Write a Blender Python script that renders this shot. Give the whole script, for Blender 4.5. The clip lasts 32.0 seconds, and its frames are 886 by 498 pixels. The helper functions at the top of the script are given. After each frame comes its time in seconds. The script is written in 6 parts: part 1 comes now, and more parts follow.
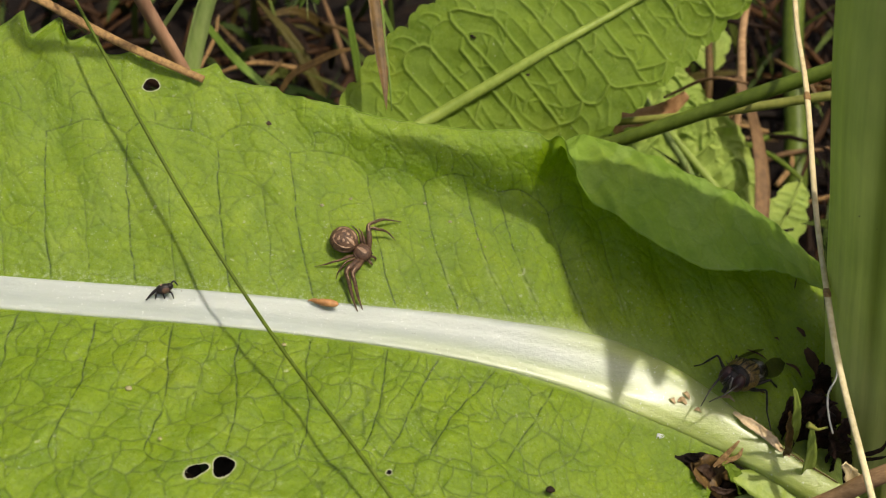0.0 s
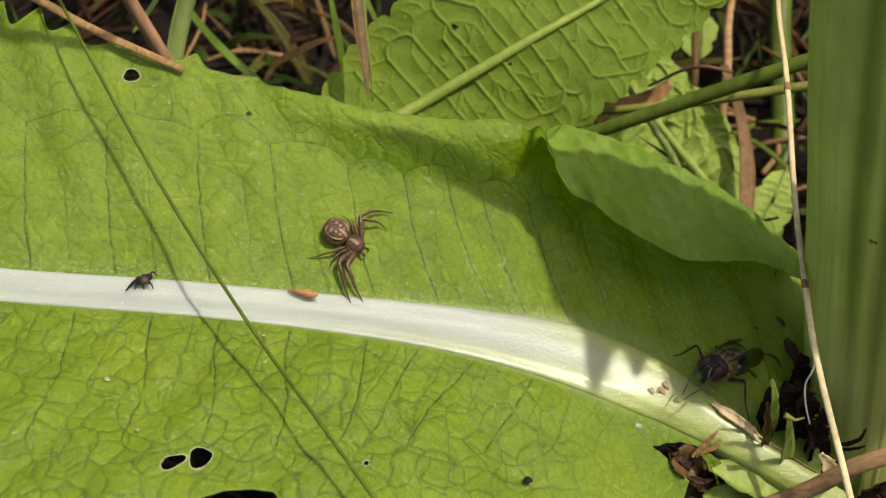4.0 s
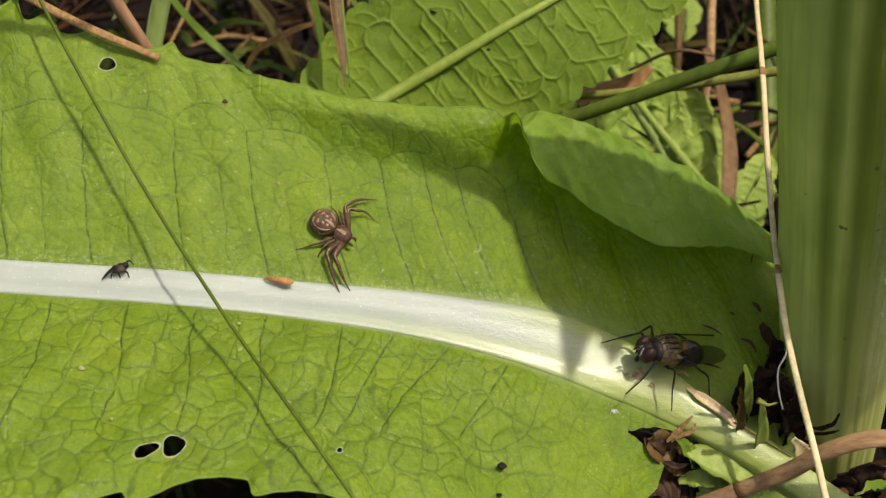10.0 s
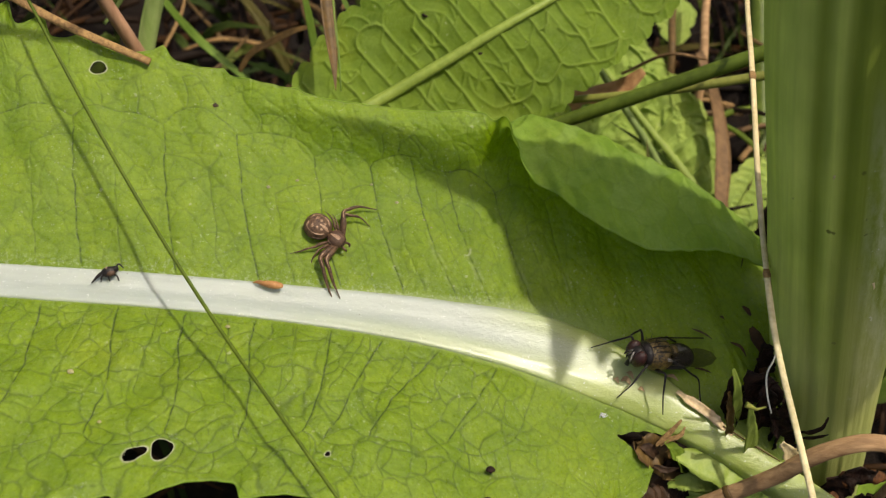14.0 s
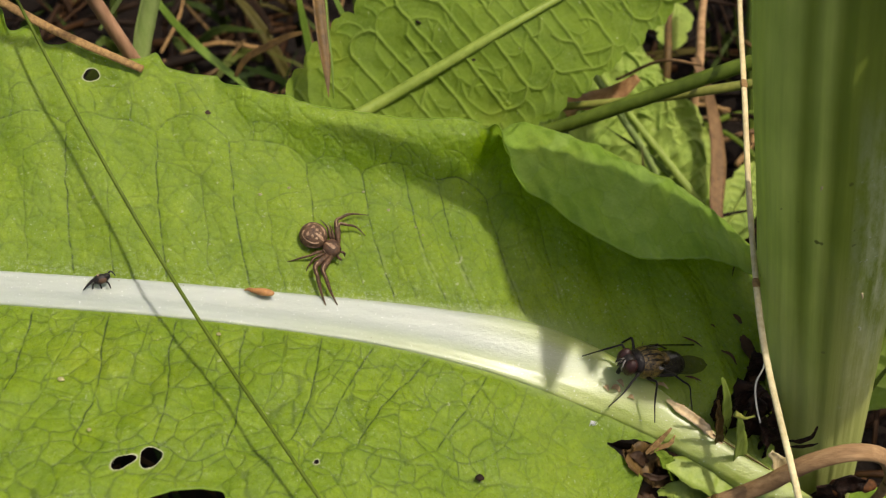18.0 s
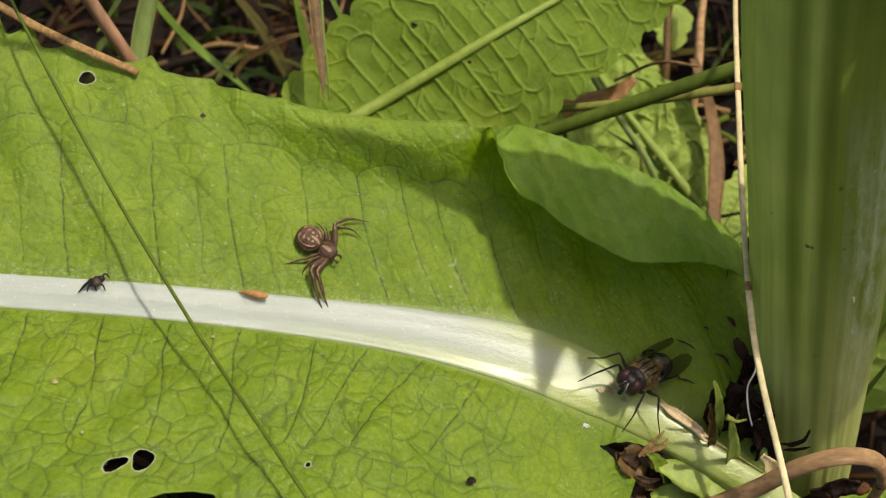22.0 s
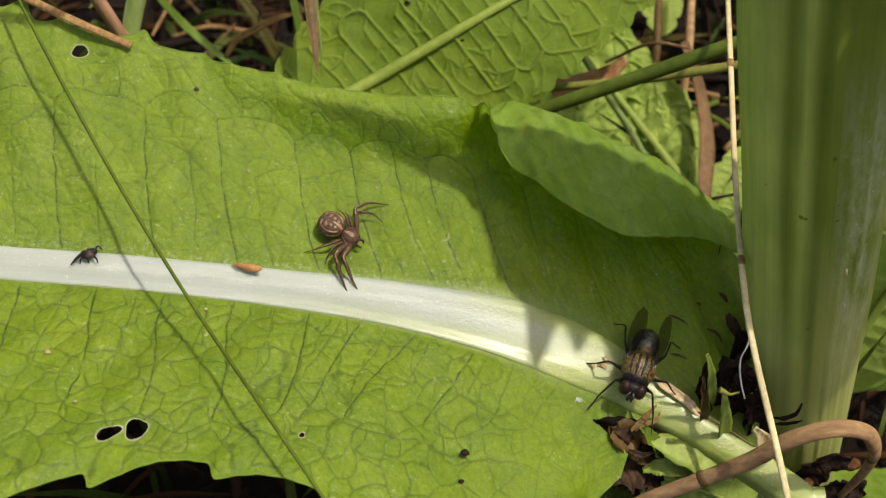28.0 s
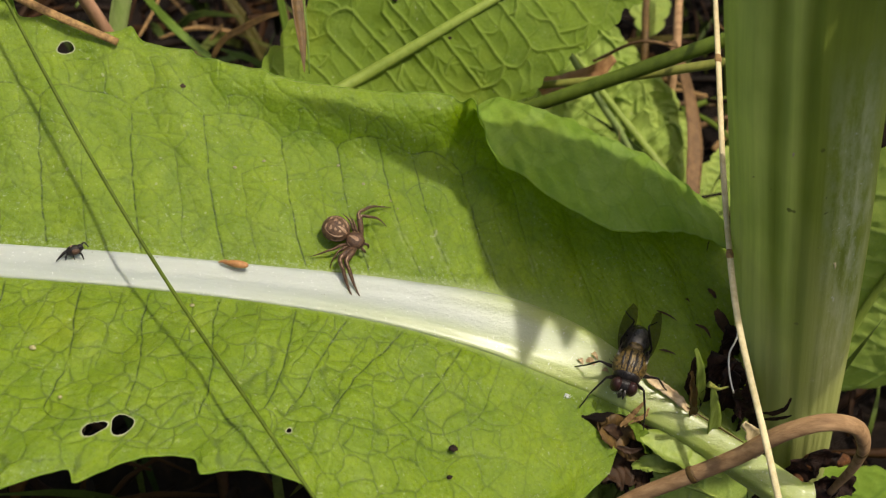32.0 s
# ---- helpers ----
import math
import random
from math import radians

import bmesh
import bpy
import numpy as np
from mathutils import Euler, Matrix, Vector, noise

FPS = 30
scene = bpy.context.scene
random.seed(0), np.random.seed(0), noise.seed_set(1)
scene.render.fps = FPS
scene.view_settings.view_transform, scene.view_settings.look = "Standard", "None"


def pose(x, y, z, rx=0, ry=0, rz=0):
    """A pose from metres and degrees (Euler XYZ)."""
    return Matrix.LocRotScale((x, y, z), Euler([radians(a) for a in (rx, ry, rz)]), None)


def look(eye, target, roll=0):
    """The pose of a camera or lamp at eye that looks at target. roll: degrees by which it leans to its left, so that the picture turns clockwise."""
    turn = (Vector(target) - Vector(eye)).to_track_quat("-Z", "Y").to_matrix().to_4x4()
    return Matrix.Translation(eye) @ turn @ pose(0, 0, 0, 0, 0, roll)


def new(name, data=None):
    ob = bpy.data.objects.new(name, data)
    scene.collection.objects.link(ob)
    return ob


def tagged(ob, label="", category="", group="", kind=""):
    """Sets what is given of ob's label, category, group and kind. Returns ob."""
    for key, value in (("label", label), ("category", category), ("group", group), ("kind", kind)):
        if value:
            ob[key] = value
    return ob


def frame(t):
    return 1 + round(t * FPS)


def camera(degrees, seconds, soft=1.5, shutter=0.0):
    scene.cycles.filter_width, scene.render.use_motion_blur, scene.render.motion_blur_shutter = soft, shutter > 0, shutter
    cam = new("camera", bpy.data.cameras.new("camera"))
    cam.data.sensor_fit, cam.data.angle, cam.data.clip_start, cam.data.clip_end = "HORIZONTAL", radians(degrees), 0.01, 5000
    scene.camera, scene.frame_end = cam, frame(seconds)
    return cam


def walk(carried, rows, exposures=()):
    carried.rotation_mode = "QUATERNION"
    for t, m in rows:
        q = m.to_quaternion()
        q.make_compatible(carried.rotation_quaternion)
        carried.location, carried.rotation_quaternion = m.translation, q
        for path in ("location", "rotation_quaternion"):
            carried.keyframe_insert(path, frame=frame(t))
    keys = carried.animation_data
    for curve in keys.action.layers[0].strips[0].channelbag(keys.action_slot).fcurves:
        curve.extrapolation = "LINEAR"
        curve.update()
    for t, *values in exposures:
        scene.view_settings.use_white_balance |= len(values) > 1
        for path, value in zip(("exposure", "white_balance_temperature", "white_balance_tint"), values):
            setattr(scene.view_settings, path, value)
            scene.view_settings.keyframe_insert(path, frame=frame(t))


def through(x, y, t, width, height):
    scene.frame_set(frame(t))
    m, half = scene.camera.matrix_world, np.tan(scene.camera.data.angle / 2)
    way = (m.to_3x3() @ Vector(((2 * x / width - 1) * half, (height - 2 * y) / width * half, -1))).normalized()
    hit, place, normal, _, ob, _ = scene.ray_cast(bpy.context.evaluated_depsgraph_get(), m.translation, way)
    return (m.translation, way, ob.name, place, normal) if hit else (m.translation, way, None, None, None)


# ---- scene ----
MM = 0.001
# The camera drifts by hand over the plant: seconds, eye, target, roll.
PATH = [
    (0, (-0.00547, -0.07992, 0.13273), (-0.00490, -0.01317, 0.05827), 0.92),
    (0.5, (-0.00528, -0.07963, 0.13297), (-0.00468, -0.01316, 0.05826), 1.02),
    (1, (-0.00453, -0.07956, 0.13314), (-0.00431, -0.01324, 0.05829), 0.72),
    (1.5, (-0.00389, -0.07918, 0.13392), (-0.00397, -0.01336, 0.05863), 0.56),
    (2, (-0.00337, -0.07923, 0.13393), (-0.00367, -0.01346, 0.05859), 0.33),
    (2.5, (-0.00349, -0.07928, 0.13387), (-0.00354, -0.01353, 0.05852), 0.52),
    (3, (-0.00437, -0.07962, 0.13333), (-0.00357, -0.01358, 0.05825), 1.17),
    (3.5, (-0.00404, -0.07953, 0.13325), (-0.00333, -0.01357, 0.05809), 1.05),
    (5.5, (-0.00188, -0.07938, 0.13387), (-0.00236, -0.01406, 0.05815), 0.14),
    (6, (-0.00241, -0.07990, 0.13315), (-0.00231, -0.01421, 0.05775), 0.49),
    (6.5, (-0.00221, -0.07986, 0.13318), (-0.00212, -0.01431, 0.05767), 0.46),
    (7, (-0.00190, -0.07954, 0.13357), (-0.00188, -0.01436, 0.05773), 0.38),
    (7.5, (-0.00126, -0.07927, 0.13387), (-0.00157, -0.01440, 0.05776), 0.11),
    (8, (-0.00099, -0.07921, 0.13398), (-0.00133, -0.01445, 0.05777), 0.07),
    (8.5, (-0.00117, -0.07941, 0.13370), (-0.00123, -0.01452, 0.05762), 0.20),
    (9, (-0.00102, -0.07971, 0.13334), (-0.00103, -0.01455, 0.05748), 0.20),
    (9.5, (-0.00075, -0.07951, 0.13357), (-0.00083, -0.01452, 0.05757), 0.14),
    (10, (-0.00049, -0.07909, 0.13415), (-0.00061, -0.01451, 0.05779), 0.15),
    (10.5, (-0.00045, -0.07898, 0.13426), (-0.00048, -0.01450, 0.05782), 0.22),
    (11, (-0.00059, -0.07931, 0.13376), (-0.00043, -0.01449, 0.05761), 0.34),
    (11.5, (-0.00046, -0.07932, 0.13363), (-0.00035, -0.01447, 0.05751), 0.24),
    (12, (-0.00026, -0.07934, 0.13395), (-0.00018, -0.01456, 0.05777), 0.27),
    (12.5, (-0.00029, -0.07907, 0.13425), (-0.00010, -0.01447, 0.05791), 0.38),
    (13, (0.00029, -0.07886, 0.13459), (0.00014, -0.01442, 0.05811), 0.19),
    (13.5, (0.00055, -0.07878, 0.13473), (0.00027, -0.01438, 0.05822), 0.11),
    (14, (0.00076, -0.07900, 0.13435), (0.00039, -0.01433, 0.05807), 0.04),
    (14.5, (0.00068, -0.07918, 0.13409), (0.00041, -0.01427, 0.05801), 0.14),
    (16.5, (0.00173, -0.07845, 0.13518), (0.00101, -0.01407, 0.05867), -0.05),
    (17, (0.00205, -0.07838, 0.13532), (0.00115, -0.01404, 0.05878), -0.17),
    (17.5, (0.00180, -0.07846, 0.13519), (0.00115, -0.01399, 0.05875), 0.02),
    (18, (0.00238, -0.07831, 0.13529), (0.00138, -0.01390, 0.05880), -0.26),
    (18.5, (0.00328, -0.07800, 0.13593), (0.00168, -0.01391, 0.05919), -0.70),
    (19, (0.00402, -0.07779, 0.13608), (0.00193, -0.01383, 0.05924), -1.07),
    (19.5, (0.00353, -0.07815, 0.13573), (0.00187, -0.01386, 0.05915), -0.72),
    (20, (0.00307, -0.07852, 0.13528), (0.00181, -0.01388, 0.05899), -0.38),
    (20.5, (0.00318, -0.07859, 0.13522), (0.00188, -0.01389, 0.05898), -0.42),
    (21, (0.00333, -0.07867, 0.13519), (0.00197, -0.01391, 0.05900), -0.46),
    (21.5, (0.00374, -0.07821, 0.13567), (0.00210, -0.01385, 0.05915), -0.64),
    (22, (0.00422, -0.07796, 0.13594), (0.00223, -0.01382, 0.05924), -0.90),
    (22.5, (0.00428, -0.07820, 0.13568), (0.00225, -0.01391, 0.05911), -0.95),
    (23, (0.00398, -0.07857, 0.13529), (0.00217, -0.01406, 0.05890), -0.81),
    (23.5, (0.00354, -0.07880, 0.13481), (0.00205, -0.01411, 0.05857), -0.56),
    (24, (0.00329, -0.07918, 0.13466), (0.00210, -0.01443, 0.05846), -0.31),
    (24.5, (0.00326, -0.07931, 0.13467), (0.00217, -0.01470, 0.05835), -0.21),
    (25, (0.00304, -0.07946, 0.13475), (0.00220, -0.01502, 0.05829), 0.02),
    (25.5, (0.00317, -0.07964, 0.13472), (0.00228, -0.01530, 0.05817), 0.01),
    (27.5, (0.00309, -0.08015, 0.13418), (0.00246, -0.01573, 0.05769), 0.24),
    (28, (0.00320, -0.08017, 0.13420), (0.00252, -0.01575, 0.05772), 0.22),
    (28.5, (0.00319, -0.08017, 0.13411), (0.00256, -0.01571, 0.05766), 0.27),
    (29, (0.00299, -0.08040, 0.13380), (0.00252, -0.01572, 0.05754), 0.36),
    (29.5, (0.00303, -0.08027, 0.13391), (0.00258, -0.01570, 0.05755), 0.38),
    (30, (0.00316, -0.08021, 0.13375), (0.00271, -0.01558, 0.05744), 0.39),
    (30.5, (0.00323, -0.07991, 0.13419), (0.00292, -0.01558, 0.05763), 0.50),
    (31, (0.00381, -0.07999, 0.13416), (0.00324, -0.01563, 0.05762), 0.28),
    (31.5, (0.00371, -0.08032, 0.13394), (0.00340, -0.01582, 0.05752), 0.43),
    (32, (0.00336, -0.08104, 0.13287), (0.00345, -0.01591, 0.05699), 0.60),
]
cam = camera(36, 32.0, soft=1.2)
cam.data.dof.use_dof = True
cam.data.dof.focus_distance = 0.120
cam.data.dof.aperture_fstop = 58
walk(cam, [(t, look(eye, target, roll)) for t, eye, target, roll in PATH], [(0, 0.15, 7300, 10), (32, 0.11, 7300, 10)])

# ---- daylight ----
LIGHT = Vector((-0.40, 0.03, -1.0)).normalized()      # the way that sunlight travels
SUN_UP = math.asin(-LIGHT.z)
world = bpy.data.worlds.new("sky")
scene.world = world
world.use_nodes = True
sky = world.node_tree.nodes.new("ShaderNodeTexSky")
sky.sky_type, sky.sun_disc = "NISHITA", False
sky.air_density, sky.dust_density, sky.ozone_density = 0.7, 4.0, 0.6
sky.sun_elevation, sky.sun_rotation = SUN_UP, math.atan2(-LIGHT.x, -LIGHT.y)
world.node_tree.links.new(sky.outputs[0], world.node_tree.nodes["Background"].inputs[0])
world.node_tree.nodes["Background"].inputs[1].default_value = 0.155
sun = new("sun", bpy.data.lights.new("sun", "SUN"))
sun.data.energy, sun.data.angle, sun.data.color = 3.1, radians(1.0), (1.0, 0.975, 0.93)
sun.matrix_world = look(tuple(-LIGHT * 3), (0, 0, 0))


# ---- materials ----
class Mat:
    """A node material with a Principled surface and short helpers."""

    def __init__(self, name, rough=0.5, spec=0.5, metal=0.0):
        self.m = bpy.data.materials.new(name)
        self.m.use_nodes = True
        self.t = self.m.node_tree
        self.b = self.t.nodes["Principled BSDF"]
        self.b.inputs["Roughness"].default_value = rough
        self.b.inputs["Specular IOR Level"].default_value = spec
        self.b.inputs["Metallic"].default_value = metal
        self.co = self.t.nodes.new("ShaderNodeTexCoord").outputs["Object"]

    def node(self, kind, **values):
        n = self.t.nodes.new(kind)
        for k, v in values.items():
            n.inputs[k.replace("_", " ")].default_value = v
        return n

    def link(self, a, b):
        self.t.links.new(a, b)
        return self

    def noise(self, per_mm, detail=4, rough=0.6, stretch=None):
        n = self.node("ShaderNodeTexNoise", Scale=per_mm * 1000, Detail=detail, Roughness=rough)
        src = self.co
        if stretch:
            mp = self.node("ShaderNodeMapping", Scale=stretch)
            self.link(src, mp.inputs["Vector"])
            src = mp.outputs["Vector"]
        self.link(src, n.inputs["Vector"])
        return n.outputs["Fac"]

    def ramp(self, fac, *stops):
        r = self.t.nodes.new("ShaderNodeValToRGB")
        els = r.color_ramp.elements
        while len(els) < len(stops):
            els.new(0.5)
        for e, (p, c) in zip(els, stops):
            e.position, e.color = p, (*c, 1)
        self.link(fac, r.inputs["Fac"])
        return r.outputs["Color"]

    def mix(self, fac, a, b, mode="MIX"):
        n = self.t.nodes.new("ShaderNodeMix")
        n.data_type, n.blend_type = "RGBA", mode
        for sock, v in ((n.inputs[0], fac), (n.inputs[6], a), (n.inputs[7], b)):
            if isinstance(v, (int, float)):
                sock.default_value = v
            elif isinstance(v, tuple):
                sock.default_value = (*v, 1)
            else:
                self.link(v, sock)
        return n.outputs[2]

    def math(self, op, a, b=0.0):
        n = self.t.nodes.new("ShaderNodeMath")
        n.operation = op
        n.use_clamp = True
        for sock, v in zip(n.inputs, (a, b)):
            if isinstance(v, (int, float)):
                sock.default_value = v
            else:
                self.link(v, sock)
        return n.outputs[0]

    def attr(self, name):
        n = self.t.nodes.new("ShaderNodeAttribute")
        n.attribute_name = name
        return n.outputs["Fac"]

    def random(self):
        return self.t.nodes.new("ShaderNodeObjectInfo").outputs["Random"]

    def island(self):
        return self.t.nodes.new("ShaderNodeNewGeometry").outputs["Random Per Island"]

    def colour(self, c):
        if isinstance(c, tuple):
            self.b.inputs["Base Color"].default_value = (*c, 1)
        else:
            self.link(c, self.b.inputs["Base Color"])
        return self

    def rough(self, sock):
        self.link(sock, self.b.inputs["Roughness"])
        return self

    def bump(self, height, mm, strength=1.0):
        n = self.node("ShaderNodeBump", Strength=strength, Distance=mm * MM)
        self.link(height, n.inputs["Height"])
        self.link(n.outputs["Normal"], self.b.inputs["Normal"])
        return self

    def glow_through(self, part, colour):
        """Thin tissue: part of the light goes through."""
        tr = self.t.nodes.new("ShaderNodeBsdfTranslucent")
        mx = self.node("ShaderNodeMixShader", Fac=part)
        out = self.t.nodes["Material Output"]
        if isinstance(colour, tuple):
            tr.inputs["Color"].default_value = (*colour, 1)
        else:
            self.link(colour, tr.inputs["Color"])
        self.link(self.b.outputs[0], mx.inputs[1]).link(tr.outputs[0], mx.inputs[2]).link(mx.outputs[0], out.inputs["Surface"])
        return self


def leaf_skin(name, light, dark, vein, through_part, through, rough=0.42, grain=0.5, coat=0.0):
    """Leaf tissue: blotches, fine grain, the veins of the mesh and a fine net between them."""
    m = Mat(name, rough, 0.36 if coat else 0.2)
    blotch = m.ramp(m.noise(0.16, 5), (0.35, dark), (0.65, light))
    fine = m.ramp(m.noise(2.6, 4, 0.7), (0.3, tuple(0.78 * v for v in light)), (0.7, tuple(min(1, 1.2 * v) for v in light)))
    base = m.mix(grain * 0.7, blotch, fine)
    yellow = m.ramp(m.noise(0.07, 3), (0.56, (0, 0, 0)), (0.75, (1, 1, 1)))
    base = m.mix(m.math("MULTIPLY", yellow, 0.5), base, (light[0] * 1.35, light[1] * 1.05, light[2]))
    pallor = m.ramp(m.noise(0.22, 4, 0.6), (0.5, (0, 0, 0)), (0.68, (1, 1, 1)))
    base = m.mix(m.math("MULTIPLY", pallor, 0.28), base, (light[0] * 1.35, light[1] * 1.25, light[2] + 0.05))
    vor = m.node("ShaderNodeTexVoronoi", Scale=1250.0)
    vor.feature = "DISTANCE_TO_EDGE"
    warp = m.node("ShaderNodeTexNoise", Scale=900.0, Detail=2.0)
    m.link(m.co, warp.inputs["Vector"])
    add = m.node("ShaderNodeVectorMath")
    add.operation = "MULTIPLY_ADD"
    m.link(warp.outputs["Color"], add.inputs[0])
    add.inputs[1].default_value = (0.0009, 0.0009, 0.0009)
    m.link(m.co, add.inputs[2])
    m.link(add.outputs[0], vor.inputs["Vector"])
    net = m.ramp(vor.outputs["Distance"], (0.0, (1, 1, 1)), (0.09, (0, 0, 0)))
    base = m.mix(m.math("MULTIPLY", m.attr("tint"), 0.36), base, (light[0] * 1.3, light[1] * 1.2, light[2] * 3.0))
    mottle = m.ramp(m.noise(0.75, 5, 0.7), (0.34, (0.74, 0.80, 0.7)), (0.66, (1.24, 1.16, 1.2)))
    base = m.mix(0.75, base, mottle, "MULTIPLY")
    base = m.mix(m.math("MULTIPLY", net, 0.22), base, vein)
    base = m.mix(m.attr("vein"), base, vein)
    flank = m.mix(m.attr("stalkward"), (0.48, 0.53, 0.32), (0.28, 0.37, 0.085))
    base = m.mix(m.math("MULTIPLY", m.attr("pale"), 0.85), base, flank)
    pale = m.mix(m.attr("rim"), base, (0.62, 0.60, 0.42))
    speck = m.ramp(m.noise(1.5, 1), (0.755, (0, 0, 0)), (0.775, (1, 1, 1)))
    pale = m.mix(m.math("MULTIPLY", speck, 0.5), pale, (0.5, 0.52, 0.3))
    # White glints of the skin are painted as pale dots, denser along veins.
    painted_shine = m.ramp(m.noise(3.6, 3, 0.65), (0.61, (0, 0, 0)), (0.70, (1, 1, 1)))
    where = m.ramp(m.noise(0.35, 3), (0.42, (0.12, 0.12, 0.12)), (0.62, (1, 1, 1)))
    where = m.math("MAXIMUM", where, m.math("MULTIPLY", m.attr("vein"), 0.8))
    crust = m.ramp(m.noise(2.6, 4, 0.75), (0.52, (0, 0, 0)), (0.62, (1, 1, 1)))      # granular glints by the rib, put into the colour
    painted_shine = m.math("MAXIMUM", painted_shine, m.math("MULTIPLY", crust, m.attr("glint_zone")))
    where = m.math("MAXIMUM", where, m.attr("glint_zone"))
    pale = m.mix(m.math("MULTIPLY", m.math("MULTIPLY", painted_shine, where), 0.40 if coat else 0.15), pale, (0.72, 0.75, 0.55))
    m.colour(pale)
    m.rough(m.ramp(m.noise(3.5, 3, 0.7), (0.38, (rough - 0.10,) * 3), (0.62, (rough + 0.06,) * 3)))
    relief = m.math("ADD", m.math("MULTIPLY", m.noise(5.5, 4, 0.8), 0.85), m.math("MULTIPLY", net, -0.25))
    relief = m.math("ADD", relief, m.math("MULTIPLY", m.noise(1.3, 3, 0.6), 0.6))
    m.bump(m.math("MULTIPLY", relief, 0.5), 0.26, 1.0)
    if coat:      # wet-looking skin with fine facets that glint
        m.b.inputs["Coat Weight"].default_value = coat
        m.b.inputs["Coat Roughness"].default_value = 0.16
        facet = m.node("ShaderNodeBump", Strength=1.0, Distance=0.16 * MM)
        m.link(m.noise(3.4, 3, 0.65), facet.inputs["Height"])
        m.link(facet.outputs["Normal"], m.b.inputs["Coat Normal"])
    tint = m.mix(m.attr("vein"), through, tuple(0.35 * v for v in through))
    m.glow_through(through_part, tint)
    return m.m


LEAF_TOP = leaf_skin("leaf_upper_skin", (0.186, 0.296, 0.005), (0.118, 0.222, 0.003), (0.022, 0.052, 0.001), 0.27, (0.33, 0.48, 0.006), 0.36, coat=0.22)
LEAF_UNDER = leaf_skin("leaf_under_skin", (0.27, 0.42, 0.050), (0.21, 0.36, 0.038), (0.13, 0.25, 0.022), 0.46, (0.31, 0.46, 0.025), 0.5, 0.3)
BACK_LEAF = leaf_skin("back_leaf_skin", (0.155, 0.24, 0.018), (0.105, 0.18, 0.012), (0.24, 0.33, 0.055), 0.25, (0.24, 0.38, 0.015), 0.5, 0.4)
YOUNG_LEAF = leaf_skin("young_leaf_skin", (0.36, 0.47, 0.10), (0.25, 0.37, 0.06), (0.28, 0.4, 0.10), 0.3, (0.26, 0.42, 0.03), 0.5, 0.4)


def rib_skin():
    m = Mat("midrib_skin", 0.32, 0.5)
    m.b.inputs["Subsurface Weight"].default_value = 0.75
    m.b.inputs["Subsurface Radius"].default_value = (1.0, 1.0, 0.8)
    m.b.inputs["Subsurface Scale"].default_value = 1.6 * MM
    streak = m.ramp(m.noise(0.9, 4, 0.6, (0.06, 1, 1)), (0.3, (0.36, 0.40, 0.35)), (0.7, (0.435, 0.48, 0.42)))
    green = m.ramp(m.noise(0.7, 4, 0.6, (0.05, 1, 1)), (0.3, (0.27, 0.34, 0.06)), (0.7, (0.38, 0.44, 0.13)))
    c = m.mix(m.attr("green"), streak, green)
    dots = m.ramp(m.noise(2.2, 1), (0.77, (0, 0, 0)), (0.79, (1, 1, 1)))
    c = m.mix(m.math("MULTIPLY", dots, 0.7), c, (0.12, 0.10, 0.06))
    # Sparkle of the rib, painted into its colour as near-white dots.
    glint = m.ramp(m.noise(4.0, 2), (0.66, (0, 0, 0)), (0.72, (1, 1, 1)))
    m.colour(m.mix(m.math("MULTIPLY", glint, 0.6), c, (0.75, 0.78, 0.74)))
    m.b.inputs["Coat Weight"].default_value = 0.30
    m.b.inputs["Coat Roughness"].default_value = 0.26
    m.bump(m.noise(3.4, 4, 0.7, (0.6, 1, 1)), 0.08, 0.9)
    m.glow_through(0.12, (0.75, 0.8, 0.5))
    return m.m


